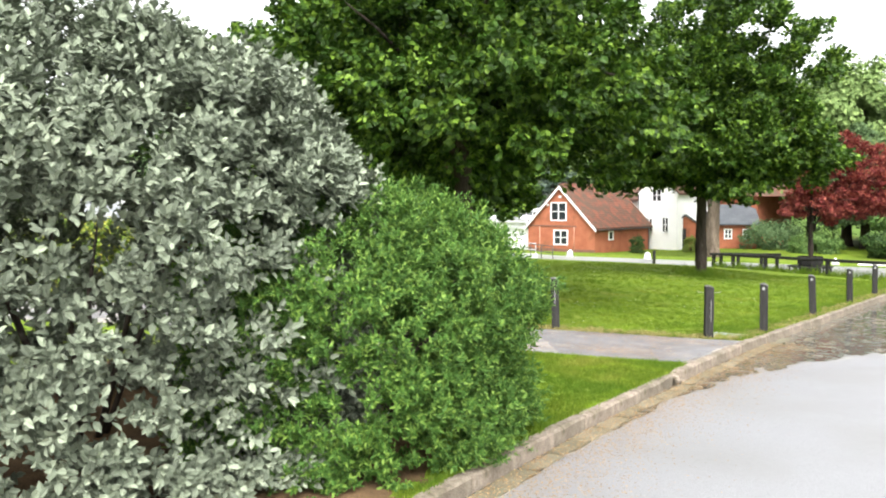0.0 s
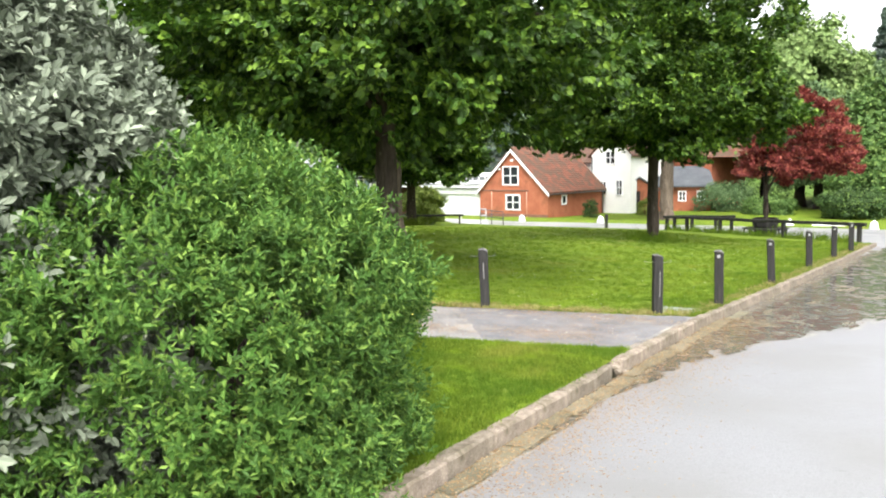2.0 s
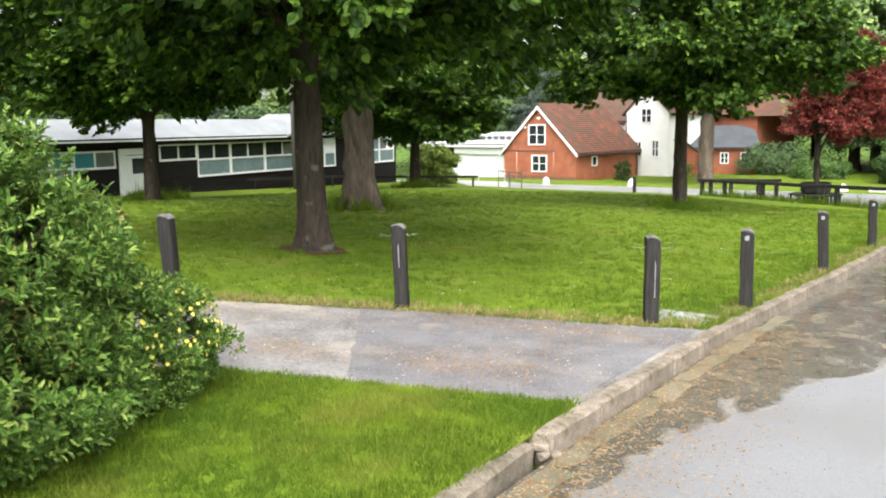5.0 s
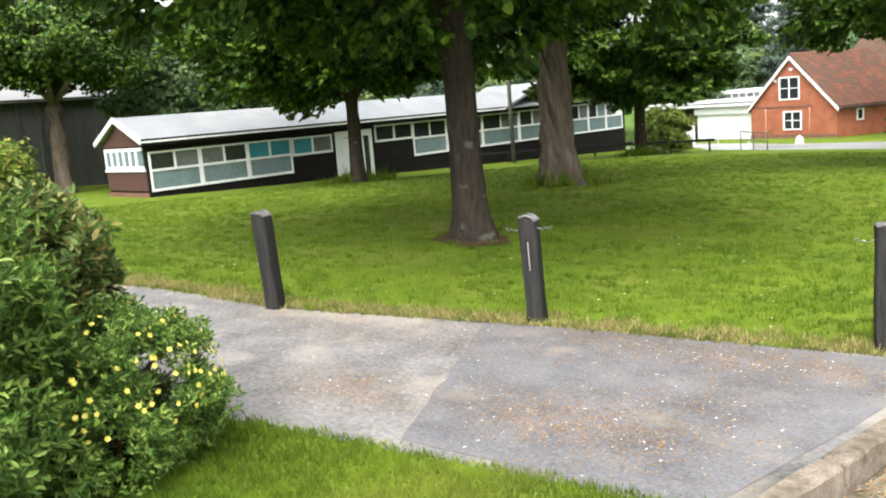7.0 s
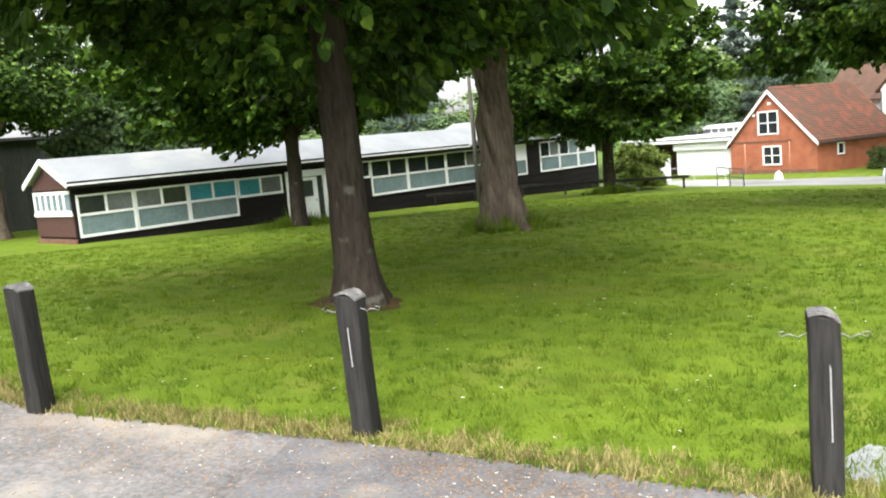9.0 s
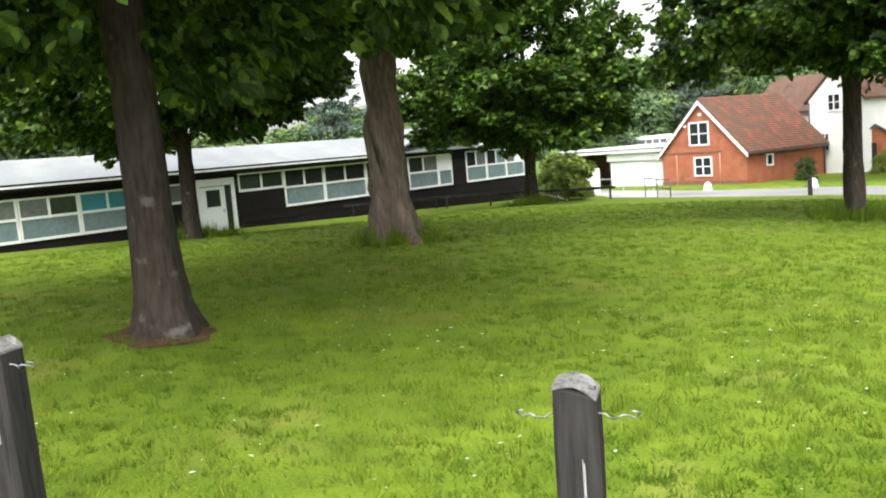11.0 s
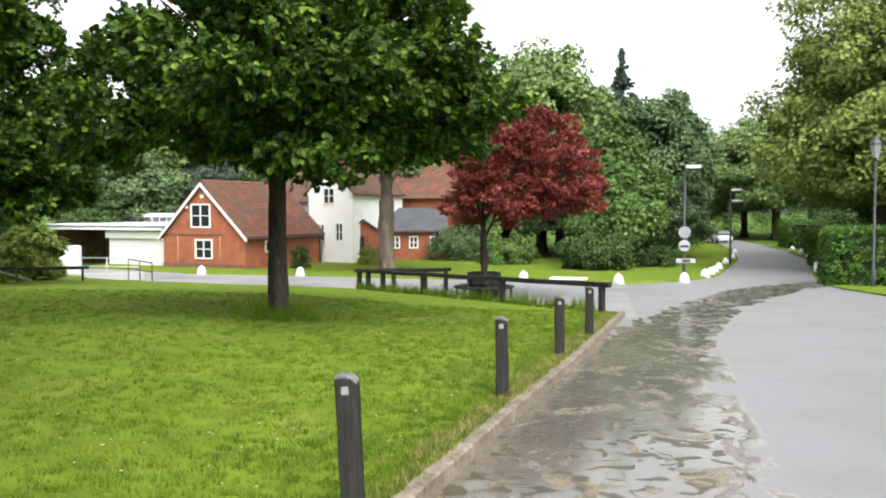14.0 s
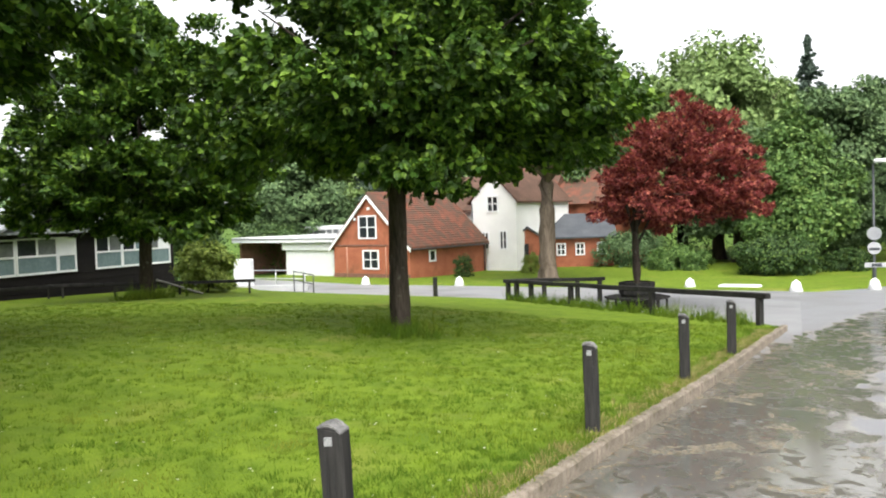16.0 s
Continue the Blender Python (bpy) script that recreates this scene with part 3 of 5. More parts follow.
# ---- posts ----
def post(x, y, z, h=1.0, lean=(0, 0), turn=0, wires=False, plate=False, scar=False):
    label = "square dark weathered timber post with a slanted top"
    if wires:
        label = "square dark weathered timber post with twisted wire ends"
    elif plate:
        label = "square dark weathered timber post with a small pale reflector"
    p = thing("post", (x, y, z), turn, label, "post", "posts along the lawn")
    w = 0.082
    bm = box(bmesh.new(), -w, w, -w, w, -0.25, h, bevel=0.012)
    bmesh.ops.subdivide_edges(bm, edges=[e for e in bm.edges if e.calc_length() > 0.5], cuts=5)
    prng = np.random.default_rng(int(abs(x * 97 + y * 31)))
    for v in bm.verts:
        if v.co.z > h - 0.06:
            v.co.z -= max(0.0, abs(v.co.x) - 0.02) * (0.9 if v.co.x > 0 else 0.25)
        v.co.x += prng.uniform(-1, 1) * 0.004
        v.co.y += prng.uniform(-1, 1) * 0.004
    part("shaft", bm, POSTWOOD, p)
    bm = box(bmesh.new(), -w, w, -w, w, h - 0.014, h + 0.004, bevel=0.004)
    bmesh.ops.subdivide_edges(bm, edges=[e for e in bm.edges if e.calc_length() > 0.1], cuts=3)
    for v in bm.verts:
        v.co.z -= max(0.0, abs(v.co.x) - 0.02) * (0.9 if v.co.x > 0 else 0.25)
        v.co.z += prng.uniform(-1, 1) * 0.003
    part("end_grain", bm, ENDGRAIN, p, "pale weathered end grain")
    # drying cracks
    for k in range(3):
        cx, z0, z1 = prng.uniform(-0.045, 0.045), prng.uniform(0.1, 0.5) * h, prng.uniform(0.7, 0.95) * h
        part("crack", boxed(cx, cx + (0.009 if k == 0 and wires else 0.005), -w - 0.002, -w + 0.01, z0, z1), PALEWOOD if k == 0 and wires else DARKGAP, p)
    if plate:
        part("reflector", boxed(-0.032, 0.022, -w - 0.012, -w + 0.004, h - 0.14, h - 0.08, bevel=0.004), REFLECTOR, p, "small pale square reflector")
    if wires:
        for sx in (-1, 1):
            bm = bmesh.new()
            c = [(sx * (w + d), -0.02 + 0.02 * math.sin(d * 60), h - 0.14 + 0.012 * math.cos(d * 70)) for d in np.linspace(-0.02, 0.13, 8)]
            tube(bm, c + [(sx * (w + 0.15), -0.015, h - 0.125), (sx * (w + 0.12), -0.03, h - 0.115)], [0.004] * 10, 6)
            part("wire", bm, WIRE, p, "bent galvanised wire end", True)
    p.rotation_euler = (radians(lean[0]), radians(lean[1]), radians(turn))
    return p


for x, y, lx, turn, wires, plate in [(-11.08, 14.95, -4.0, 20, 0, 0), (-7.2, 15.75, -3.2, 20, 0, 0), (-4.69, 17.06, -1.5, 22, 1, 0), (-1.85, 17.98, 0.3, 25, 1, 0), (-1.05, 19.6, -0.5, 8, 0, 1), (-0.5, 24.0, -2.6, 8, 0, 1), (0.07, 28.76, -0.8, 8, 0, 1), (0.61, 32.86, -0.3, 8, 0, 1), (1.08, 36.18, 0.2, 8, 0, 1)]:
    post(x, y, lawn_z(x, y), 1.04, (0, lx), turn, wires, plate)


# ---- trees and bushes ----
def leaf_cloud(rng, centres, radii, count, size, droop=0.3, flat=0.7, heart=None):
    """Folded leaves scattered in the outer parts of many clumps: corners and faces."""
    n = len(centres)
    pick = rng.integers(0, n, count)
    d = rng.normal(size=(count, 3))
    d /= np.linalg.norm(d, axis=1)[:, None]
    r = rng.random(count) ** 0.45
    pos = centres[pick] + d * (r * radii[pick])[:, None] * np.array([1, 1, flat])
    out = pos - (heart if heart is not None else centres.mean(0))
    out /= np.linalg.norm(out, axis=1)[:, None] + 1e-6
    nrm = d * 0.4 + out * 0.5 + rng.normal(size=(count, 3)) * 0.45 + np.array([0, 0, 0.55])
    nrm /= np.linalg.norm(nrm, axis=1)[:, None]
    ax = np.cross(nrm, rng.normal(size=(count, 3)))
    ax[:, 2] -= droop
    ax /= np.linalg.norm(ax, axis=1)[:, None]
    side = np.cross(nrm, ax)
    side /= np.linalg.norm(side, axis=1)[:, None] + 1e-6
    s = (size * rng.uniform(0.6, 1.25, count))[:, None]
    root, tip = pos - ax * s * 0.5, pos + ax * s * 0.5
    lift = nrm * s * 0.12
    v = np.stack([root, pos + side * s * 0.34 + lift, tip, pos - side * s * 0.34 + lift], 1).reshape(-1, 3)
    i = np.arange(count) * 4
    f = np.concatenate([np.stack([i, i + 1, i + 2], 1), np.stack([i, i + 2, i + 3], 1)])
    return v, f


def unit(a):
    return a / (np.linalg.norm(a, axis=1)[:, None] + 1e-6)


def spray_cloud(rng, centres, radii, count, size, heart, per=7, up=0.65, droop=0.35, flat=0.6, reach=1.7, slim=0.3, ring=False, rise=0.0, pointed=True):
    """Twigs that reach outward from many clumps, each with a few leaves: in a flat fan, or in a ring round the shoot."""
    m = count // per
    pick = rng.integers(0, len(centres), m)
    out = unit(centres[pick] - heart)
    d = unit(rng.normal(size=(m, 3)) + out * 0.9 + np.array([0, 0, up * 0.8]))
    pos = centres[pick] + d * (rng.random(m) ** 0.4 * radii[pick])[:, None] * np.array([1, 1, flat])
    shoot = unit(d * 0.5 + out * 0.7 + rng.normal(size=(m, 3)) * 0.3 + np.array([0, 0, rise]))
    face = np.array([0, 0, up]) + out * (1 - up) + rng.normal(size=(m, 3)) * 0.22
    face = unit(face - shoot * (face * shoot).sum(1)[:, None])
    side = np.cross(face, shoot)
    start = rng.uniform(0, 6.283, m)
    corners, sides = [], 6 if pointed else 4
    for k in range(per):
        f = (k + 0.5) / per
        root = pos + shoot * (size * reach * (f - 1)) + rng.normal(size=(m, 3)) * size * 0.12
        if ring:
            a = (start + k * 2.4)[:, None]
            radial = side * np.cos(a) + face * np.sin(a)
            ax = shoot * (0.25 + 0.6 * f) + radial * (1.0 - 0.5 * f) + rng.normal(size=(m, 3)) * 0.15
            nrm = shoot * 0.8 - radial * 0.35 + np.array([0, 0, 0.35]) + rng.normal(size=(m, 3)) * 0.2
        else:
            ax = shoot * (0.35 + 0.65 * f) + side * ((1 if k % 2 else -1) * (1 - 0.75 * f)) + rng.normal(size=(m, 3)) * 0.2
            nrm = face + rng.normal(size=(m, 3)) * 0.28
        ax[:, 2] -= droop
        ax = unit(ax)
        nrm = unit(nrm - ax * (nrm * ax).sum(1)[:, None])
        s = (size * rng.uniform(0.65, 1.2, m))[:, None]
        w, q = np.cross(nrm, ax) * s * slim, nrm * s * 0.06
        if pointed:
            leaf = [root, root + ax * s * 0.32 + w + q, root + ax * s * 0.68 + w * 0.82 + q, root + ax * s - nrm * s * 0.08, root + ax * s * 0.68 - w * 0.82 + q, root + ax * s * 0.32 - w + q]
        else:
            leaf = [root, root + ax * s * 0.45 + w * 1.15 + q, root + ax * s, root + ax * s * 0.45 - w * 1.15 + q]
        corners.append(np.stack(leaf, 1))
    v = np.concatenate(corners).reshape(-1, 3)
    i = np.arange(m * per) * sides
    if pointed:
        return v, np.concatenate([np.stack([i, i + 1, i + 2, i + 3], 1), np.stack([i, i + 3, i + 4, i + 5], 1)])
    return v, np.concatenate([np.stack([i, i + 1, i + 2], 1), np.stack([i, i + 2, i + 3], 1)])


def crown_clumps(rng, centre, rad, low_rad, n, clump, shell=0.5, cone=0.0, skirt=False, even=0.86, lump=0.36):
    """Places of clumps through an uneven dome with a flatter underside, mostly near its skin."""
    out = []
    while len(out) < n:
        d = rng.normal(size=3)
        d /= np.linalg.norm(d)
        bumpy = even + lump * noise.noise(Vector(d * 2.3) + Vector(centre) * 1.7)
        r = (shell + (1 - shell) * rng.random() ** 0.7) * bumpy
        q = d.copy()
        if d[2] < 0:
            h = math.hypot(d[0], d[1]) + 1e-6
            q[:2] *= (1.0 + 0.06 * d[2] if skirt else math.sqrt(max(0.0, 1 - d[2] ** 4))) / h
            p = np.array(centre) + q * r * np.array([rad[0], rad[1], low_rad])
        else:
            q[:2] *= 1 - cone * d[2]
            p = np.array(centre) + q * r * np.array(rad)
        out.append(p)
    return np.array(out), clump * rng.uniform(0.6, 1.35, n)


def tree(name, x, y, z, trunk_r, fork, ch, rad, low_rad, leaves, size, seed, bark, foliage, label, off=(0, 0), clumps=420, clump=0.8, flare=1.6, limbs=8, group="", fluted=0.0, cone=0.0, shell=0.5, limb_r=0.42, spray=0):
    rng = np.random.default_rng(seed)
    t = thing(name, (x, y, z), 0, label, "tree", group)
    bm = bmesh.new()
    hs = [-0.3, 0.0, 0.12, 0.3, 0.6, 1.2, fork * 0.5, fork * 0.75, fork, fork + 1.5, ch + rad[2] * 0.4]
    rs = [trunk_r * k for k in (flare * 1.15, flare, flare * 0.86, flare * 0.74, 1.12, 1.03, 1.0, 0.97, 1.0, 0.62, 0.12)]
    pts = [(0.02 * math.sin(h * 0.8 + seed), 0.02 * math.cos(h * 0.7 + seed), h) for h in hs]
    tube(bm, pts, rs, 28)
    for v in bm.verts:
        if v.co.z < fork + 1:
            a = math.atan2(v.co.y, v.co.x)
            low = max(0.0, 1 - v.co.z / 1.2)
            k = 1 + (0.05 + fluted * 0.5 + (0.08 + fluted) * low) * math.sin(a * 5 + seed) + (0.03 + fluted * 0.5) * math.sin(a * 9 + seed * 2 + v.co.z) + 0.03 * math.sin(v.co.z * 3.1 + a)
            v.co.x *= k
            v.co.y *= k
    part("trunk", bm, bark, t, smooth=True)
    for k in range(limbs):
        bm = bmesh.new()
        a = 6.28319 * k / limbs + rng.uniform(-0.3, 0.3)
        h0 = fork + rng.uniform(-0.2, 1.8)
        e = Vector((off[0] + math.cos(a) * rad[0] * 0.75, off[1] + math.sin(a) * rad[1] * 0.75, ch + rng.uniform(-0.25, 0.6) * low_rad))
        s = Vector((0, 0, h0))
        m1, m2 = s.lerp(e, 0.35) + Vector((0, 0, 0.6)), s.lerp(e, 0.7) + Vector((0, 0, 0.4))
        tube(bm, [s, m1, m2, e], [trunk_r * limb_r, trunk_r * limb_r * 0.65, trunk_r * limb_r * 0.35, 0.015], 8)
        part("limb", bm, bark, t, smooth=True)
    c, r = crown_clumps(rng, (*off, ch), rad, low_rad, clumps, clump, shell, cone)
    heart = np.array([*off, ch])
    if spray:
        v, f = spray_cloud(rng, c, r, leaves, size, heart - np.array([0, 0, low_rad * 0.6]), flat=0.6, slim=0.38, pointed=spray > 1, up=0.32, droop=0.5)
    else:
        v, f = leaf_cloud(rng, c, r, leaves, size, heart=heart)
    from_arrays("crown", v, f, foliage, t)
    return t


LAWN_TREES = "trees on the lawn"
tree("lime_tree", -8.35, 20.05, lawn_z(-8.3, 20.0), 0.23, 3.4, 5.6, (6.0, 6.0, 8.0), 3.3, 135000, 0.165, 1, BARK, LIME, "broad lime tree with a dark scarred trunk on the lawn", group=LAWN_TREES, flare=1.75, spray=2, clumps=620, shell=0.3)
tree("lime_tree", -13.0, 28.35, lawn_z(-13, 28.3), 0.4, 5.0, 7.2, (5.4, 5.4, 8.0), 3.2, 110000, 0.2, 2, PALEBARK, LIME, "large old tree with a thick fluted grey trunk", group=LAWN_TREES, fluted=0.14, flare=1.7, spray=1)
tree("lime_tree", -5.75, 35.9, lawn_z(-5.7, 35.8), 0.2, 3.2, 5.6, (4.8, 4.8, 7.6), 3.0, 125000, 0.165, 3, BARK, LIME, "lime tree with a straight dark trunk and tufted foot", off=(0.5, 0), group=LAWN_TREES, flare=1.4, spray=2, clumps=560, shell=0.25)
tree("lime_tree", -21.2, 45.2, lawn_z(-21.2, 45.2), 0.24, 3.0, 5.4, (5.5, 5.5, 7.8), 3.5, 90000, 0.22, 4, BARK, LIME, "dense green lime tree beside a timber fence", cone=0.35, group=LAWN_TREES, flare=1.5, spray=1)
tree("lime_tree", -22.8, 29.6, lawn_z(-22.8, 29.6), 0.23, 2.9, 5.2, (5.6, 5.6, 6.4), 2.7, 90000, 0.21, 5, BARK, LIME, "dense green lime tree before the dark timber hut", group=LAWN_TREES, flare=1.5, spray=1)


def bush(name, x, y, centre, rad, leaves, size, seed, foliage, label, clumps=260, clump=0.3, stems=8, lift=0.0, droop=0.05, shell=0.62, low=None, slim=0.0, per=8, rise=0.5):
    rng = np.random.default_rng(seed)
    t = thing(name, (x, y, (lawn_z(x, y) if y < 56 else base(y) + 0.1) - 0.01 + lift), 0, label, "bush")
    for k in range(stems):
        a = 6.28319 * k / stems
        bm = bmesh.new()
        e = Vector((math.cos(a) * rad[0] * 0.65, math.sin(a) * rad[1] * 0.65, centre + rad[2] * rng.uniform(0, 0.5)))
        tube(bm, [(0.15 * math.cos(a), 0.15 * math.sin(a), -0.1), Vector((0, 0, centre * 0.4)).lerp(e, 0.4), e], [0.035, 0.025, 0.008], 6)
        part("stem", bm, BARK, t, smooth=True)
    near = slim > 0
    c, r = crown_clumps(rng, (0, 0, centre), rad, low or centre * 1.4, clumps, clump, shell, skirt=True, even=0.94 if near else 0.86, lump=0.16 if near else 0.36)
    c[:, 2] = np.maximum(c[:, 2], 0.14)
    r = clump * rng.uniform(0.6, 1.3, len(c))
    if near:
        v, f = spray_cloud(rng, c, r, leaves, size, np.array([0, 0, centre * 0.5]), per, 0.5, droop, 0.9, 1.5, slim, True, rise)
    else:
        v, f = leaf_cloud(rng, c, r, leaves, size, droop, 0.9, heart=np.array([0, 0, centre * 0.6]))
    v[:, 2] = np.maximum(v[:, 2], 0.01)
    from_arrays("foliage", v, f, foliage, t)
    return t


bush("grey_leaved_bush", -5.3, 6.3, 2.1, (2.8, 2.8, 2.05), 145000, 0.088, 11, GREYLEAF, "tall dense bush of silvery grey-green leaves", 1500, 0.26, slim=0.27, per=7, rise=0.3, low=2.7, shell=0.78)
bush("green_bush", -3.1, 7.9, 1.2, (1.6, 2.05, 1.35), 145000, 0.062, 12, GREENLEAF, "rounded dense bush of small bright green leaves", 1300, 0.22, slim=0.18, per=9, rise=0.5, shell=0.75, low=1.65)
bush("green_bush", -4.75, 11.2, 0.95, (1.35, 1.5, 1.2), 70000, 0.065, 13, GREENLEAF2, "lower green bush with reddish shoot tips", 500, 0.2, slim=0.19, shell=0.75)
bush("reddish_shrub", -5.6, 12.45, 0.9, (0.95, 0.9, 0.95), 30000, 0.085, 17, REDSHOOT, "green shrub with reddish brown young leaves", 200, 0.18, slim=0.2)
yellow = bush("flowering_shrub", -4.6, 12.75, 0.45, (0.75, 0.78, 0.55), 46000, 0.042, 14, GREENLEAF2, "low green shrub dotted with yellow flowers beside the path", 220, 0.14, slim=0.2)
rng = np.random.default_rng(15)
blooms = []
for k in range(290):
    d = rng.normal(size=3)
    d[2] = abs(d[2]) * 0.8 - 0.15
    d /= np.linalg.norm(d)
    p = np.array([0, 0, 0.45]) + d * np.array([0.76, 0.79, 0.54])
    bm = bmesh.new()
    for a in range(5):
        q = Vector((math.cos(a * 1.2566), math.sin(a * 1.2566), 0))
        w = Vector((-q.y, q.x, 0))
        bm.faces.new([bm.verts.new(c) for c in (Vector((0, 0, 0)), q * 0.011 + w * 0.008 + Vector((0, 0, 0.005)), q * 0.018 + Vector((0, 0, 0.003)), q * 0.011 - w * 0.008 + Vector((0, 0, 0.006)))])
    if k < 3:
        ob = part("flower", bm, YELLOW, yellow)
        blooms.append(ob)
    else:
        bm.free()
        ob = new("flower", blooms[k % 3].data)
        ob.parent = yellow
    ob.matrix_basis = Matrix.Translation(p) @ Vector(d).to_track_quat("Z", "Y").to_matrix().to_4x4() @ pose(0, 0, 0, rng.uniform(-25, 25), rng.uniform(-25, 25), rng.uniform(0, 360))
bush("golden_shrub", -17.95, 15.65, 0.9, (1.9, 1.9, 1.2), 26000, 0.11, 16, GOLDLEAF, "spreading shrub of yellow-green and coppery leaves", 260, 0.3)


# ---- timber hut ----
def window(parent, plane_x, y0, y1, z0, z1, split, lights, glass_low, glass_up):
    """A white timber window set in the front wall: small lights above one wide pane."""
    bm = bmesh.new()
    t, d = 0.07, 0.06
    x0, x1 = plane_x - 0.04, plane_x + d
    for a, b, c, e in ((y0, y1, z0 - 0.03, z0 + t), (y0, y1, z1 - t, z1), (y0, y0 + t, z0 + t, z1 - t), (y1 - t, y1, z0 + t, z1 - t)):
        box(bm, x0, x1, a, b, c, e)
    if split:
        box(bm, x0, x1, y0 + t, y1 - t, split - 0.045, split + 0.045)
    low = split if split else z0
    for k in range(1, lights):
        m = y0 + (y1 - y0) * k / lights
        box(bm, x0, x1 - 0.01, m - 0.045, m + 0.045, low + (0.045 if split else t), z1 - t)
    f = part("window", bm, WHITE, parent, "white painted timber window frame")
    for k in range(lights):
        a, b = y0 + (y1 - y0) * k / lights, y0 + (y1 - y0) * (k + 1) / lights
        part("pane", boxed(plane_x + 0.005, plane_x + 0.02, a + 0.04, b - 0.04, low + 0.03, z1 - 0.05), glass_up[k % len(glass_up)], f)
    if split:
        part("pane", boxed(plane_x + 0.005, plane_x + 0.02, y0 + 0.05, y1 - 0.05, z0 + 0.05, split - 0.03), glass_low, f)
    return f


HUT = thing("timber_hut", (0, 0, 0), 0, "long low dark timber hut with white windows and grey roof", "hut")
HX = -29.3
HD = 3.3
part("wall", boxed(HX - HD, HX, 25.0, 56.3, -2.2, 2.05), BLACKWOOD, HUT)
for z in (0.08, -0.25, -0.6):
    part("board", boxed(HX, HX + 0.02, 25.0, 56.3, z - 0.012, z), BLACKWOOD, HUT)


def gable_roof(parent, section, a, b, along, material, name="roof"):
    """A roof slab of the given cross-section, drawn out along one axis."""
    bm = bmesh.new()
    n = len(section)
    ends = [[bm.verts.new((u, w, z) if along == "y" else (w, u, z)) for u, z in section] for w in (a, b)]
    for k in range(n):
        bm.faces.new((ends[0][k], ends[0][(k + 1) % n], ends[1][(k + 1) % n], ends[1][k]))
    bm.faces.new(ends[0][::-1])
    bm.faces.new(ends[1])
    bmesh.ops.recalc_face_normals(bm, faces=bm.faces)
    return part(name, bm, material, parent)


gable_roof(HUT, [(HX + 0.4, 2.0), (HX + 0.4, 2.1), (HX - HD / 2, 2.95), (HX - HD - 0.25, 2.16), (HX - HD - 0.25, 2.06), (HX - HD / 2, 2.84)], 24.75, 56.5, "y", FELT)
part("fascia", boxed(HX + 0.4, HX + 0.43, 24.73, 44.6, 1.86, 2.1), BLACKWOOD, HUT)
part("eave_trim", boxed(HX + 0.43, HX + 0.46, 24.73, 44.6, 1.96, 2.03), WHITE, HUT, "pale roof edge trim")
# end wall: boarded gable, white barge boards, slim white window band and brick footing
gable_roof(HUT, [(HX, 2.0), (HX - HD / 2, 2.82), (HX - HD, 2.0), (HX - HD, 1.85), (HX, 1.85)], 24.94, 25.1, "y", REDWOOD, "gable_board")
for sx in (0, 1):
    ex = HX + 0.42 if sx else HX - HD - 0.27
    gable_roof(HUT, [(ex, 1.9), (ex, 2.1), (HX - HD / 2, 2.97), (HX - HD / 2, 2.78)], 24.69, 24.75, "y", WHITE, "barge_board")
part("end_panel", boxed(HX - HD - 0.02, HX + 0.02, 24.95, 25.0, 0.2, 1.0), REDWOOD, HUT, "dull brown board panel")
part("window_rail", boxed(HX - HD, HX + 0.05, 24.88, 24.95, 0.92, 1.02), WHITE, HUT)
for k in range(6):
    x0 = HX - HD + 0.06 + k * 0.53
    f = part("window", box(box(boxed(x0, x0 + 0.53, 24.9, 24.97, 1.03, 1.12), x0, x0 + 0.53, 24.9, 24.97, 1.68, 1.8), x0, x0 + 0.12, 24.9, 24.97, 1.12, 1.68), WHITE, HUT)
    part("pane", boxed(x0 + 0.12, x0 + 0.53, 24.94, 24.97, 1.12, 1.68), PALEGLASS, f)
part("footing", boxed(HX - HD - 0.03, HX + 0.03, 24.9, 25.0, -0.6, 0.12), DARKBRICK, HUT, "low red brick footing")
for y0, y1, z0, z1, sp, n, lo, up in [
    (25.12, 27.18, 0.18, 1.62, 0.93, 2, PALEGLASS, [GLASS, GREYGLASS]), (27.2, 29.28, 0.18, 1.62, 0.93, 2, PALEGLASS, [GREYGLASS, GLASS]), (29.3, 31.4, 0.18, 1.62, 0.93, 2, PALEGLASS, [TEAL, TEAL]),
    (31.45, 33.55, 0.86, 1.6, 0, 2, PALEGLASS, [TEAL, GREYGLASS]), (36.0, 38.32, 1.04, 1.78, 0, 2, PALEGLASS, [GLASS, GLASS]),
    (38.35, 40.6, 0.2, 1.78, 1.0, 2, PALEGLASS, [GLASS, GLASS]), (40.62, 43.2, 0.2, 1.78, 1.0, 2, PALEGLASS, [GLASS, GLASS]), (43.22, 46.1, 0.2, 1.8, 1.0, 2, PALEGLASS, [GLASS, GREYGLASS]),
    (46.15, 48.4, 0.2, 1.82, 1.0, 2, PALEGLASS, [GLASS, GREYGLASS]), (48.42, 49.5, 0.2, 1.82, 1.0, 1, PALEGLASS, [WHITE]),
    (50.7, 52.45, 0.2, 1.84, 1.0, 2, PALEGLASS, [GLASS, GREYGLASS]), (52.47, 54.25, 0.2, 1.84, 1.0, 2, PALEGLASS, [GLASS, PALEGLASS]), (54.27, 56.0, 0.2, 1.84, 1.0, 2, PALEGLASS, [GREYGLASS, WHITE])]:
    window(HUT, HX, y0, y1, z0, z1, sp, n, lo, up)
part("cover_strip", boxed(HX, HX + 0.05, 25.1, 46.1, 1.62, 1.7), BLACKWOOD, HUT)
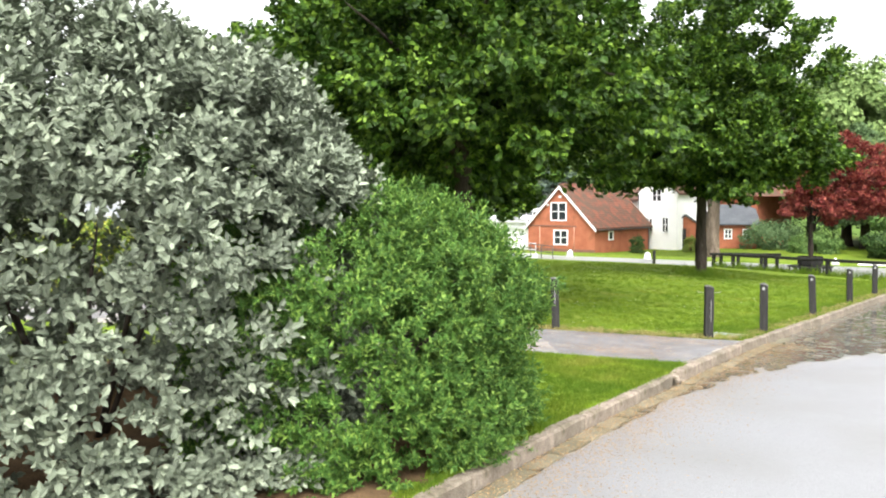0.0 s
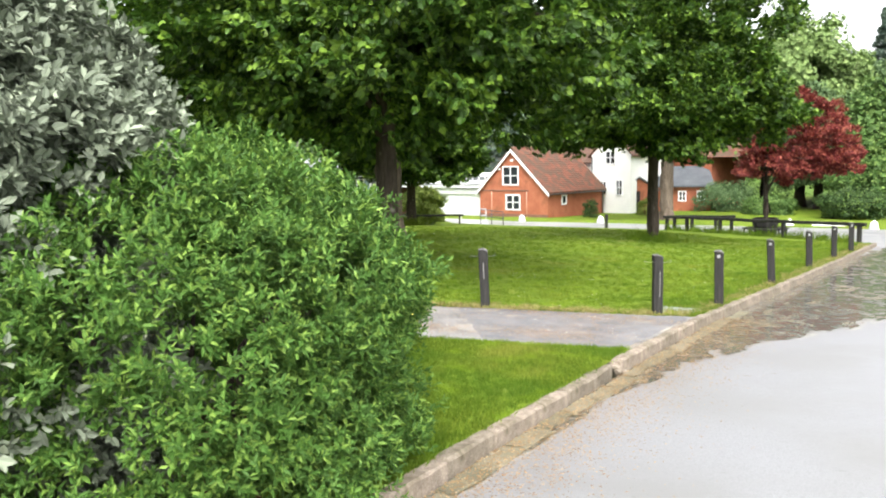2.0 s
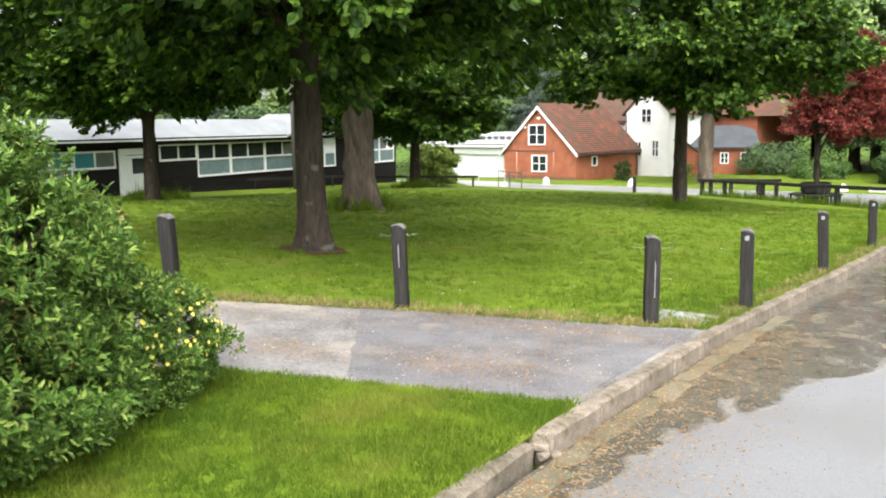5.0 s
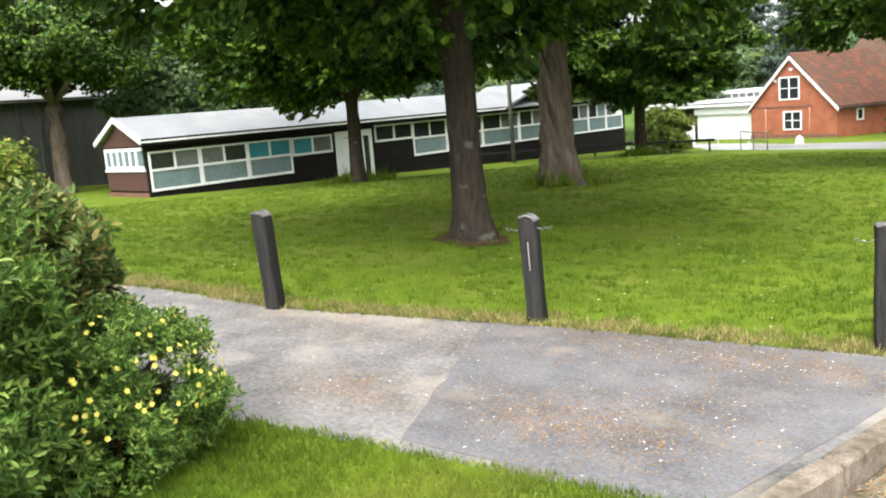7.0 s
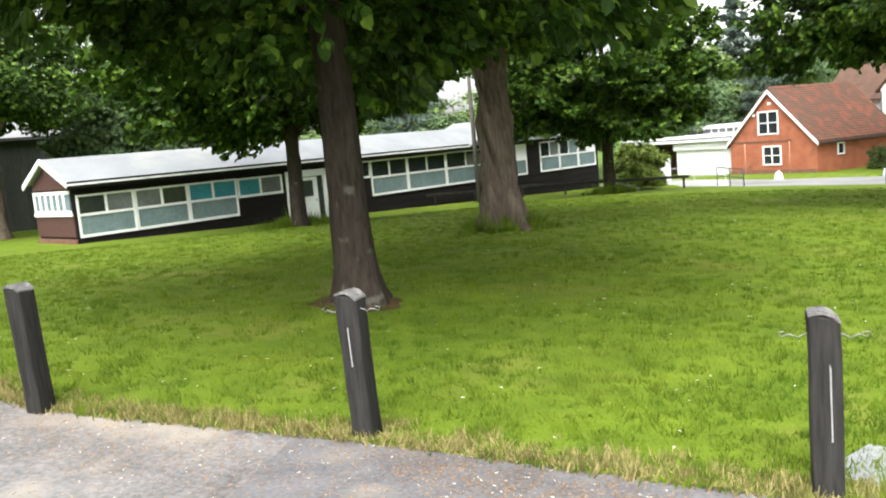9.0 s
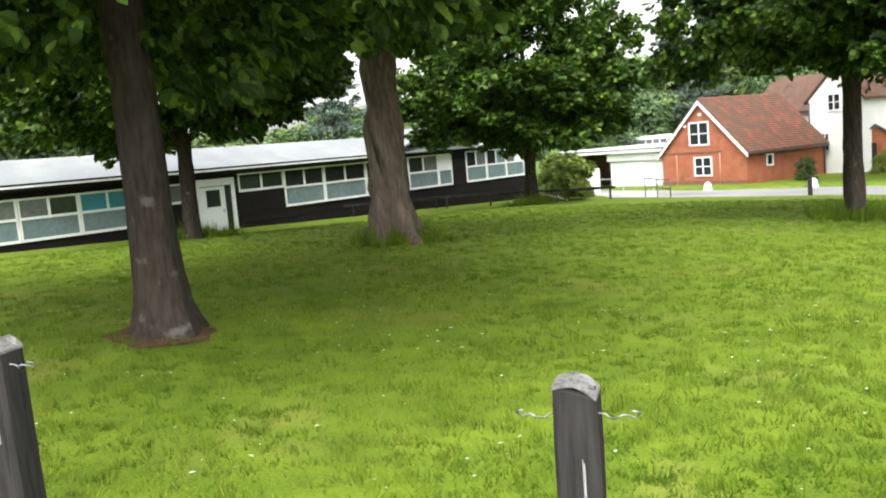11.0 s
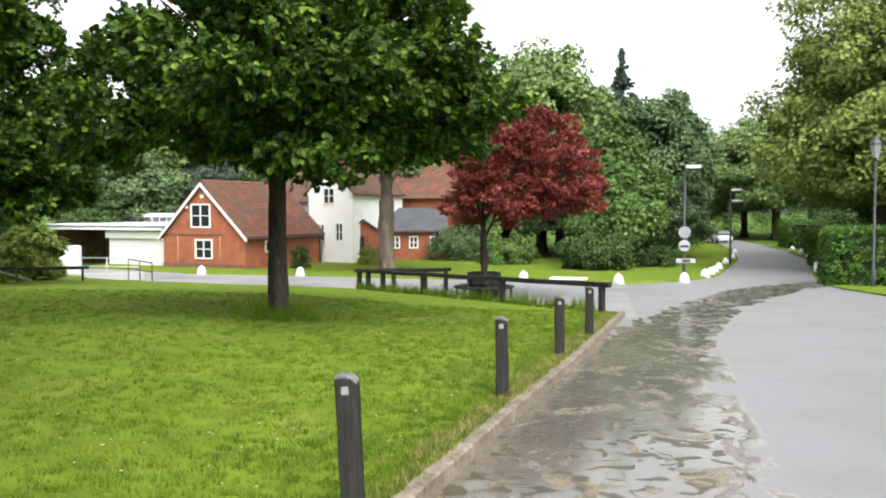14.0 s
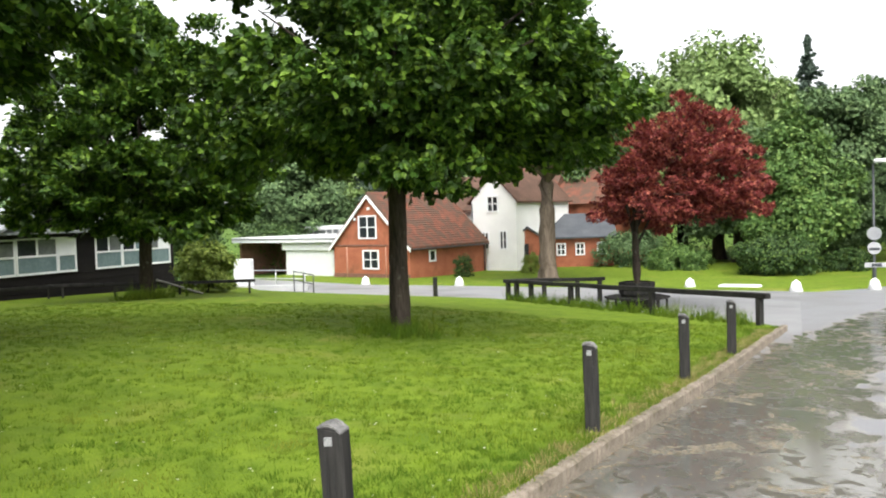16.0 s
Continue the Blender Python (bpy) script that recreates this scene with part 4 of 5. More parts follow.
door = part("door", boxed(HX, HX + 0.06, 34.15, 35.3, -0.45, 1.35, bevel=0.01), WHITE, HUT, "white half-glazed door with a dark pane")
part("pane", boxed(HX + 0.055, HX + 0.075, 34.42, 35.05, 0.55, 1.22), GLASS, door)
part("door_handle", boxed(HX + 0.06, HX + 0.11, 35.14, 35.2, 0.3, 0.42, bevel=0.01), WIRE, door)
part("door_frame", box(box(boxed(HX, HX + 0.08, 33.72, 34.13, -0.5, 1.4), HX, HX + 0.08, 35.6, 35.78, -0.5, 1.4), HX, HX + 0.08, 33.72, 35.78, 1.38, 1.66), WHITE, HUT)
part("side_light", boxed(HX, HX + 0.05, 35.32, 35.58, -0.45, 1.36), GLASS, HUT)
# cross wing's gable over the far windows
gable_roof(HUT, [(44.6, 1.95), (47.9, 3.12), (51.2, 1.95), (51.2, 2.06), (47.9, 3.26), (44.6, 2.06)], HX - HD - 0.4, HX + 0.5, "x", FELT, "wing_roof")
gable_roof(HUT, [(45.0, 2.0), (47.9, 3.04), (50.8, 2.0)], HX - 0.2, HX + 0.02, "x", BLACKWOOD, "wing_gable")


# ---- brick house, white wing, annex and garage ----
HOUSE = thing("brick_house", (-29.8, 74.6, -1.9), -16.0, "red brick gabled house with clay tile roof and white windows", "house")
W, D, E_, R_ = 7.5, 9.0, 2.15, 5.75
gable_roof(HOUSE, [(0, -0.6), (W, -0.6), (W, E_), (W / 2, R_), (0, E_)], 0, D, "y", BRICK, "wall")
for sx in (-1, 1):
    ex, ez = W / 2 + sx * (W / 2 + 0.3), E_ - 0.29
    gable_roof(HOUSE, [(W / 2, R_ + 0.06), (ex, ez + 0.06), (ex, ez + 0.18), (W / 2, R_ + 0.2)], -0.22, D + 0.1, "y", ROOFTILE, "roof")
    gable_roof(HOUSE, [(W / 2, R_ - 0.16), (ex, ez - 0.16), (ex, ez + 0.08), (W / 2, R_ + 0.08)], -0.3, -0.22, "y", WHITE, "barge_board")
    part("gutter", boxed(min(ex, ex + sx * 0.1), max(ex, ex + sx * 0.1), -0.1, D, ez - 0.02, ez + 0.07), DARKMETAL, HOUSE)
gable_roof(HOUSE, [(W / 2 - 0.16, R_ + 0.12), (W / 2, R_ + 0.3), (W / 2 + 0.16, R_ + 0.12)], -0.2, D, "y", ROOFTILE, "ridge_tiles")
for sx in (-1, 1):
    for k in range(24):
        f0, f1 = k / 24, (k + 1) / 24
        u = [W / 2 + sx * (W / 2 + 0.3) * f for f in (f0, f1)]
        z = [R_ + 0.205 + (E_ - 0.29 - R_ - 0.02) * f for f in (f0, f1)]
        gable_roof(HOUSE, [(u[0], z[0]), (u[1], z[1]), (u[1], z[1] + 0.055), (u[0], z[0] + 0.012)], -0.24 + 0.02 * (k % 2), D + 0.12, "y", ROOFTILE, "tile_course")


def sash(parent, u0, u1, z0, z1, face, axis="x", cols=2, rows=2):
    """A white window of small panes on a wall face."""
    def slab(a, b, c, e, out0, out1):
        return (a, b, face - out1, face - out0, c, e) if axis == "x" else (face + out0, face + out1, a, b, c, e)
    bm, t, bars = bmesh.new(), 0.1, []
    for a, b, c, e in ((u0 - t, u1 + t, z0 - t, z0), (u0 - t, u1 + t, z1, z1 + t), (u0 - t, u0, z0, z1), (u1, u1 + t, z0, z1)):
        box(bm, *slab(a, b, c, e, -0.02, 0.07))
    for k in range(1, cols):
        m = u0 + (u1 - u0) * k / cols
        bars.append(slab(m - 0.045, m + 0.045, z0, z1, 0.0, 0.055))
    for k in range(1, rows):
        m = z0 + (z1 - z0) * k / rows
        bars.append(slab(u0, u1, m - 0.03, m + 0.03, 0.0, 0.05))
    f = part("window", bm, WHITE, parent, "white painted window frame")
    for dims in bars:
        part("glazing_bar", boxed(*dims), WHITE, f)
    for i in range(cols):
        for j in range(rows):
            a, b = u0 + (u1 - u0) * i / cols, u0 + (u1 - u0) * (i + 1) / cols
            c, e = z0 + (z1 - z0) * j / rows, z0 + (z1 - z0) * (j + 1) / rows
            part("pane", boxed(*slab(a + 0.03, b - 0.03, c + 0.02, e - 0.02, -0.01, 0.02)), GLASS, f)
    return f


sash(HOUSE, 2.75, 4.35, 2.75, 4.25, 0.0)
sash(HOUSE, 3.1, 4.5, 0.55, 1.75, 0.0)
part("brick_band", boxed(0.0, 5.5, -0.05, 0.02, 2.12, 2.24), DARKBRICK, HOUSE)
part("vent", boxed(3.55, 3.85, -0.06, 0.02, 4.75, 4.95, bevel=0.02), WHITE, HOUSE)
part("lamp", boxed(2.25, 2.45, -0.16, 0.0, 4.0, 4.2, bevel=0.04), WHITE, HOUSE, "small white wall lamp")
part("pipe", tube(bmesh.new(), [(1.4, -0.04, -0.3), (1.4, -0.04, 2.1)], [0.04, 0.04], 8), BRICKPALE, HOUSE, smooth=True)
part("pipe", tube(bmesh.new(), [(5.3, -0.04, -0.3), (5.3, -0.04, 2.1)], [0.04, 0.04], 8), BRICKPALE, HOUSE, smooth=True)
part("plinth", boxed(-0.04, W + 0.04, -0.06, 0.0, -0.6, 0.12), DARKBRICK, HOUSE)
sash(HOUSE, 2.2, 2.75, 1.0, 1.65, W, "y", 1, 1)
part("pipe", tube(bmesh.new(), [(W + 0.05, 8.8, -0.3), (W + 0.05, 8.8, 2.0)], [0.05, 0.05], 8), DARKMETAL, HOUSE, smooth=True)

WING = thing("white_house", (-31.6, 75.1, -1.9), -16.0, "tall white rendered house wing with dark tile roof", "house")
gable_roof(WING, [(8.0, -0.5), (12.2, -0.5), (12.2, 5.2), (10.1, 7.3), (8.0, 5.2)], 9.2, 17.0, "y", WHITEWASH, "wall")
gable_roof(WING, [(10.1, 7.32), (7.7, 4.95), (7.7, 5.1), (10.1, 7.5), (12.5, 5.1), (12.5, 4.95)], 9.0, 17.2, "y", DARKTILE, "roof")
part("wall_back", boxed(2.0, 8.0, 10.5, 17.0, -0.5, 4.6), WHITEWASH, WING)
gable_roof(WING, [(10.2, 4.4), (13.8, 7.2), (17.3, 4.4), (17.3, 4.55), (13.8, 7.4), (10.2, 4.55)], 1.8, 8.6, "x", DARKTILE, "roof_back")
part("pipe", tube(bmesh.new(), [(8.1, 9.12, -0.3), (8.1, 9.12, 5.0)], [0.05, 0.05], 8), DARKMETAL, WING, smooth=True)
sash(WING, 9.0, 9.55, 1.5, 2.7, 9.2)
sash(WING, 10.7, 11.25, 1.5, 2.8, 9.2)
sash(WING, 9.6, 10.5, 4.4, 5.5, 9.2)

OLD = thing("tiled_house", (-29.8, 74.6, -1.9), -16.0, "older house with high brown clay tile roof behind", "house")
part("wall", boxed(-1.0, 14.0, 18.0, 26.0, -0.5, 5.0), BRICK, OLD)
gable_roof(OLD, [(17.6, 4.8), (22.0, 9.6), (26.4, 4.8)], -1.2, 8.0, "x", ROOFTILE, "roof")
gable_roof(OLD, [(17.6, 4.8), (22.0, 8.2), (26.4, 4.8)], 8.0, 20.0, "x", ROOFTILE, "roof")

ANNEX = thing("brick_annex", (-19.0, 82.6, -2.05), 20.0, "low red brick annex with grey slate roof", "annex")
part("wall", boxed(0, 8.6, 0.6, 6, -0.4, 2.3), BRICK, ANNEX)
gable_roof(ANNEX, [(0.2, 2.2), (3.3, 4.0), (6.4, 2.2), (6.4, 2.32), (3.3, 4.15), (0.2, 2.32)], -0.3, 8.9, "x", SLATE, "roof")
gable_roof(ANNEX, [(0.3, -0.4), (3.2, -0.4), (3.2, 2.1), (1.75, 3.1), (0.3, 2.1)], -1.6, 0.7, "y", BRICK, "porch")
gable_roof(ANNEX, [(1.75, 3.15), (0.0, 1.95), (0.0, 2.08), (1.75, 3.3), (3.5, 2.08), (3.5, 1.95)], -1.8, 2.6, "y", SLATE, "porch_roof")
part("door", boxed(0.9, 1.8, -1.66, -1.58, -0.1, 1.95), DARKGAP, ANNEX, "dark timber door")
part("downpipe", tube(bmesh.new(), [(3.4, 0.52, -0.2), (3.4, 0.52, 2.1)], [0.05, 0.05], 8), WHITE, ANNEX, smooth=True)
for u in (4.2, 5.7, 7.4):
    sash(ANNEX, u, u + 0.55, 0.95, 1.75, 0.6)

GARAGE = thing("garage_block", (-29.8, 74.6, -1.9), -16.0, "low flat-roofed garage block with a white roller shutter", "garage")
part("wall", boxed(-6.6, 0.0, 1.0, 6.0, -0.5, 2.5), WHITEWASH, GARAGE)
shutter = part("shutter", boxed(-6.4, -0.1, 0.88, 1.0, -0.4, 1.75), WHITE, GARAGE, "closed white roller shutter door")
for k in range(11):
    part("slat", boxed(-6.4, -0.1, 0.862, 0.885, -0.32 + k * 0.19, -0.15 + k * 0.19, bevel=0.008), WHITE, shutter)
part("shutter_box", boxed(-6.6, 0.0, 0.6, 1.0, 1.78, 2.35, bevel=0.04), WHITE, GARAGE)
part("roof", boxed(-12.5, -0.06, 0.3, 8.0, 2.5, 2.85), PALEROOF, GARAGE)
part("roof_edge", boxed(-12.5, -0.06, 0.14, 0.2, 2.66, 2.72), DARKMETAL, GARAGE, "dark drip edge")
part("fascia", boxed(-12.5, -0.06, 0.2, 0.3, 2.42, 2.85), WHITE, GARAGE)
part("back_wall", boxed(-12.2, -6.6, 4.5, 4.8, -0.5, 2.5), DARKBRICK, GARAGE)
part("side_wall", boxed(-12.5, -12.2, 1.0, 6.0, -0.5, 2.5), DARKBRICK, GARAGE)
part("upper_roof", boxed(-14.0, 0.0, 8.0, 14.0, 3.3, 3.6), PALEROOF, GARAGE)
part("upper_wall", boxed(-13.8, 0.0, 8.2, 14.0, -0.5, 3.3), WHITEWASH, GARAGE)
for k in range(16):
    part("pane", boxed(-13.5 + k * 0.84, -12.85 + k * 0.84, 8.15, 8.22, 2.9, 3.25), GREYGLASS, GARAGE)


# ---- dark shed far behind the hut ----
SHED = thing("shed", (-45, 14, -0.6), 0, "long dark corrugated shed under the trees", "shed")
part("wall", boxed(-6, 0, -18, 22, -0.5, 4.9), SHEDSHEET, SHED)
for k in range(40):
    part("rib", boxed(0, 0.06, -18 + k, -17.8 + k, -0.5, 4.9), SHEDSHEET, SHED)
part("roof", boxed(-6.3, 0.3, -18.3, 22.3, 4.9, 5.05), SHEDSHEET, SHED)


# ---- fences, rails and pole ----
def rail_run(name, a, b, posts, height, w, label, cap=True, group=""):
    """A single thick timber rail on stout posts, following the ground between two places."""
    g = thing(name, (0, 0, 0), 0, label, "fence", group)
    za, zb = base(a[1]) + 0.14, base(b[1]) + 0.14
    va, vb = Vector((a[0], a[1], za + height)), Vector((b[0], b[1], zb + height))
    ang = math.atan2(vb.y - va.y, vb.x - va.x)
    ln = (vb - va).length
    bm = boxed(-0.25, ln + 0.1, -w, w, -0.14, 0.0, bevel=0.015)
    bmesh.ops.subdivide_edges(bm, edges=[e for e in bm.edges if e.calc_length() > 1], cuts=7)
    for v in bm.verts:
        v.co.z += 0.012 * math.sin(v.co.x * 1.7)
    r = part("rail", bm, POSTWOOD, g)
    r.matrix_basis = Matrix.Translation(va) @ Matrix.Rotation(ang, 4, "Z") @ Matrix.Rotation(-math.asin((vb.z - va.z) / ln), 4, "Y")
    for f in posts:
        p = va.lerp(vb, f)
        q = part("rail_post", boxed(-w * 0.85, w * 0.85, -w * 0.85, w * 0.85, -height - 0.3, -0.1, bevel=0.01), POSTWOOD, g)
        q.matrix_basis = Matrix.Translation(p) @ Matrix.Rotation(ang, 4, "Z")
    return g


rail_run("rail_fence", (-8.1, 50.4), (1.5, 42.1), [0.0, 0.05, 0.13, 0.33, 0.66, 0.985], 0.84, 0.09, "low fence of one thick dark timber rail on posts")
rail_run("rail_fence", (-8.0, 50.6), (-4.9, 52.6), [0.35, 0.72, 0.97], 0.84, 0.09, "short dark timber rail fence beside the tree seat")
rail_run("rail_fence", (-28.4, 47.2), (-21.5, 52.6), [0.05, 0.3, 0.62, 0.98], 0.75, 0.06, "low weathered timber rail fence before the garages")
rail_run("rail_fence", (-28.7, 41.4), (-28.2, 47.0), [0.05, 0.5, 0.97], 0.72, 0.04, "low weathered timber rail beside the dark hut")
brace = thing("fallen_rail", (0, 0, 0), 0, "fallen grey timber rail leaning on the fence", "timber")
part("pole", tube(bmesh.new(), [(-24.9, 49.9, lawn_z(-24.9, 49.9) + 0.7), (-23.0, 50.8, lawn_z(-23, 50.8) + 0.03)], [0.05, 0.05], 8), PALEWOOD2, brace, smooth=True)
pole = thing("telegraph_pole", (-27.7, 43.7, base(43.7) + 0.1), 0, "thin grey timber telegraph pole beside the hut", "pole")
part("shaft", tube(bmesh.new(), [(0, 0, -0.3), (-0.05, 0.05, 4), (-0.12, 0.1, 8.5)], [0.11, 0.1, 0.08], 12), POLEWOOD, pole, smooth=True)
stub = thing("bollard", (-12.0, 52.3, base(52.3) + 0.08), 0, "dark timber bollard beside the side road", "bollard")
part("shaft", boxed(-0.08, 0.08, -0.08, 0.08, -0.2, 0.9, bevel=0.02), POSTWOOD, stub)

# ramp rails before the garages
for i, (a, b, m, lab) in enumerate([((-22.2, 57.2), (-19.6, 54.9), DARKMETAL, "blue-grey metal handrail beside the ramp"), ((-26.6, 59.3), (-22.4, 58.6), RAILGREY, "galvanised metal guard rail before the garages")]):
    g = thing("handrail", (0, 0, 0), 0, lab, "handrail")
    va, vb = Vector((*a, base(a[1]) + 0.05)), Vector((*b, base(b[1]) + 0.05))
    for h in (1.05, 0.6):
        part("bar", tube(bmesh.new(), [va + Vector((0, 0, h)), vb + Vector((0, 0, h - (0.1 if i == 0 else 0)))], [0.03, 0.03], 8), m, g, smooth=True)
    for f in (0, 0.5, 1.0):
        p = va.lerp(vb, f)
        part("upright", tube(bmesh.new(), [p - Vector((0, 0, 0.2)), p + Vector((0, 0, 1.05 - (0.1 * f if i == 0 else 0)))], [0.03, 0.03], 8), m, g, smooth=True)
cab = thing("utility_cabinet", (-26.6, 58.9, base(58.9)), 10, "white painted utility cabinet beside the ramp", "cabinet")
part("body", boxed(-0.5, 0.5, -0.3, 0.3, -0.1, 1.75, bevel=0.06), WHITE, cab)
part("door", boxed(-0.42, 0.42, -0.325, -0.3, 0.1, 1.6, bevel=0.01), WHITE, cab)
wall_ramp = thing("ramp_wall", (-24.2, 58.2, base(58) - 0.1), 16, "low grey concrete ramp wall", "wall")
part("body", boxed(-4.0, 2.0, -0.15, 0.15, -0.2, 0.42, bevel=0.03), RAMPSTONE, wall_ramp)

# ---- tree seat with planter, and the red maple in it ----
SEAT = thing("tree_seat", (-2.9, 48.9, base(48.9)), 10, "dark octagonal timber bench round a planter", "bench")
for k in range(8):
    a0, a1 = 0.7854 * k + 0.02, 0.7854 * (k + 1) - 0.02
    for r0, r1 in ((0.62, 0.86), (0.88, 1.12)):
        bm = bmesh.new()
        vs = [bm.verts.new((r * math.cos(a), r * math.sin(a), z)) for z in (0.4, 0.46) for r, a in ((r0, a0), (r1, a0), (r1, a1), (r0, a1))]
        for f in ((3, 2, 1, 0), (4, 5, 6, 7), (0, 1, 5, 4), (1, 2, 6, 5), (2, 3, 7, 6), (3, 0, 4, 7)):
            bm.faces.new([vs[i] for i in f])
        part("seat_board", bm, POSTWOOD, SEAT)
    bm = bmesh.new()
    for z in (0.56, 0.78):
        vs = [bm.verts.new((r * math.cos(a), r * math.sin(a), zz)) for zz in (z, z + 0.18) for r, a in ((0.56, a0), (0.62, a0), (0.62, a1), (0.56, a1))]
        for f in ((3, 2, 1, 0), (4, 5, 6, 7), (0, 1, 5, 4), (1, 2, 6, 5), (2, 3, 7, 6), (3, 0, 4, 7)):
            bm.faces.new([vs[i] for i in f])
    part("back_board", bm, POSTWOOD, SEAT)
    lx, ly = 1.0 * math.cos(0.7854 * k), 1.0 * math.sin(0.7854 * k)
    part("leg", boxed(lx - 0.04, lx + 0.04, ly - 0.04, ly + 0.04, -0.05, 0.4), POSTWOOD, SEAT)
part("planter", tube(bmesh.new(), [(0, 0, -0.05), (0, 0, 0.9)], [0.55, 0.55], 8), POSTWOOD, SEAT)

maple = tree("red_maple", -2.9, 48.9, base(48.9) + 0.7, 0.12, 1.4, 3.6, (3.2, 3.2, 3.1), 1.7, 70000, 0.11, 21, BARK, MAPLE, "red-leaved maple growing from the tree seat", off=(1.4, 0.4), clumps=420, clump=0.42, flare=1.1, limbs=9, shell=0.35, spray=1)


# ---- far trees ----
big = tree("old_tree", -12.1, 70.5, base(70.5), 0.5, 6.0, 10.0, (6.5, 6.5, 7.0), 3.4, 50000, 0.3, 22, PALEBARK, LIME, "tall old tree with a pale thick trunk on the verge", clumps=260, clump=1.2, fluted=0.05)
far_a = tree("chestnut_tree", 2.4, 81.5, base(77), 0.3, 1.2, 4.6, (4.0, 4.0, 6.6), 3.4, 45000, 0.32, 31, BARK, CHESTNUT, "bright green chestnut tree with low skirts", clumps=240, clump=1.0, cone=0.45)
far_b = tree("woodland_tree", -8, 104, -2.2, 0.5, 4, 9.5, (7.5, 7.5, 9.0), 6.0, 45000, 0.5, 32, BARK, FARLEAF, "tall green woodland tree", clumps=240, clump=1.7, group="woodland trees")
far_c = tree("woodland_tree", 4.5, 98, -2.2, 0.5, 3, 7.5, (6.0, 6.0, 8.0), 5.5, 45000, 0.45, 33, BARK, DARKLEAF, "tall dark green woodland tree", clumps=240, clump=1.4, group="woodland trees")
far_d = tree("oak_tree", 19.5, 78, -2.2, 0.5, 4, 10.5, (8.2, 8.2, 11.0), 7.4, 80000, 0.34, 34, BARK, OLIVE, "large olive-green tree above the hedge", clumps=320, clump=1.5)
fir = thing("fir_tree", (3.5, 112, -2.2), 0, "tall dark pointed fir tree above the woods", "tree")
part("trunk", tube(bmesh.new(), [(0, 0, -0.3), (0, 0, 19.5)], [0.4, 0.05], 10), BARK, fir, smooth=True)
rng = np.random.default_rng(41)
c = []
for k in range(600):
    h = rng.uniform(2, 21.3)
    r = (21.5 - h) * 0.36 * rng.random() ** 0.5 * (0.7 + 0.3 * math.sin(h * 4))
    a = rng.uniform(0, 6.283)
    c.append((r * math.cos(a), r * math.sin(a), h))
c = np.array(c)
v, f = leaf_cloud(rng, c, 0.12 + (21.5 - c[:, 2]) * 0.05, 24000, 0.3, 0.5, 0.5)
from_arrays("crown", v, f, CONIFER, fir)


def plant_copy(src, x, y, s, sz, turn):
    ob = copy_thing(src, pose(x, y, base(y) - 0.05, 0, 0, turn))
    ob.scale = (s, s, sz)
    return ob


for x, y, s, sz, t in [(-20, 112, 1.1, 1.05, 40), (-34, 108, 1.1, 0.8, 100), (-48, 100, 1.05, 0.75, 200), (-58, 86, 1.0, 0.7, 20), (-60, 70, 1.0, 0.5, 160), (-59, 54, 1.0, 0.36, 250), (-57, 6, 1.0, 0.9, 80), (-60, -12, 1.1, 1.0, 10), (-3.8, 93.5, 0.95, 1.05, 300), (40, 120, 1.2, 1.1, 30), (24, 135, 1.1, 0.9, 77), (32, 150, 1.3, 1.0, 177), (11, 142, 0.9, 0.85, 50), (21.5, 144, 0.9, 0.9, 240), (16, 168, 1.2, 1.0, 140)]:
    plant_copy(far_b, x, y, s, sz, t)
for x, y, s, sz, t in [(-43, 104, 0.9, 0.95, 30), (-37, 99, 0.8, 0.8, 140), (-52, 62, 0.8, 0.75, 250)]:
    plant_copy(fir, x, y, s, sz, t)
for x, y, s, sz, t in [(2.7, 106, 0.95, 1.0, 70), (6.8, 102, 0.8, 1.05, 200), (9.0, 116, 0.8, 1.1, 30), (9.5, 130, 0.8, 0.95, 130), (17, 156, 1.1, 1.0, 20), (-2.0, 90, 0.85, 0.8, 60), (-44, 44, 0.85, 0.32, 60), (-44, 60, 0.85, 0.4, 190), (-46, 74, 0.9, 0.65, 300), (-42, 88, 0.95, 0.75, 20), (-26, 98, 0.95, 1.0, 90), (-14, 96, 0.8, 0.9, 200), (28, 96, 1.0, 0.9, 240), (5.0, 86, 0.5, 0.45, 15), (7.5, 92, 0.5, 0.5, 115), (-40, 33, 0.7, 0.6, 75)]:
    plant_copy(far_c, x, y, s, sz, t)
for x, y, s, sz, t in [(29, 72, 1.0, 1.0, 90), (24, 90, 1.0, 0.95, 200), (22, 60, 0.7, 0.8, 45)]:
    plant_copy(far_d, x, y, s, sz, t)
for x, y, s, t in [(-38.5, 25.5, 0.75, 30), (-39, 15, 0.8, 130), (-38, 4, 0.8, 220), (-36, -6, 0.85, 300)]:
    plant_copy(big, x, y, s, s * 0.9, t)
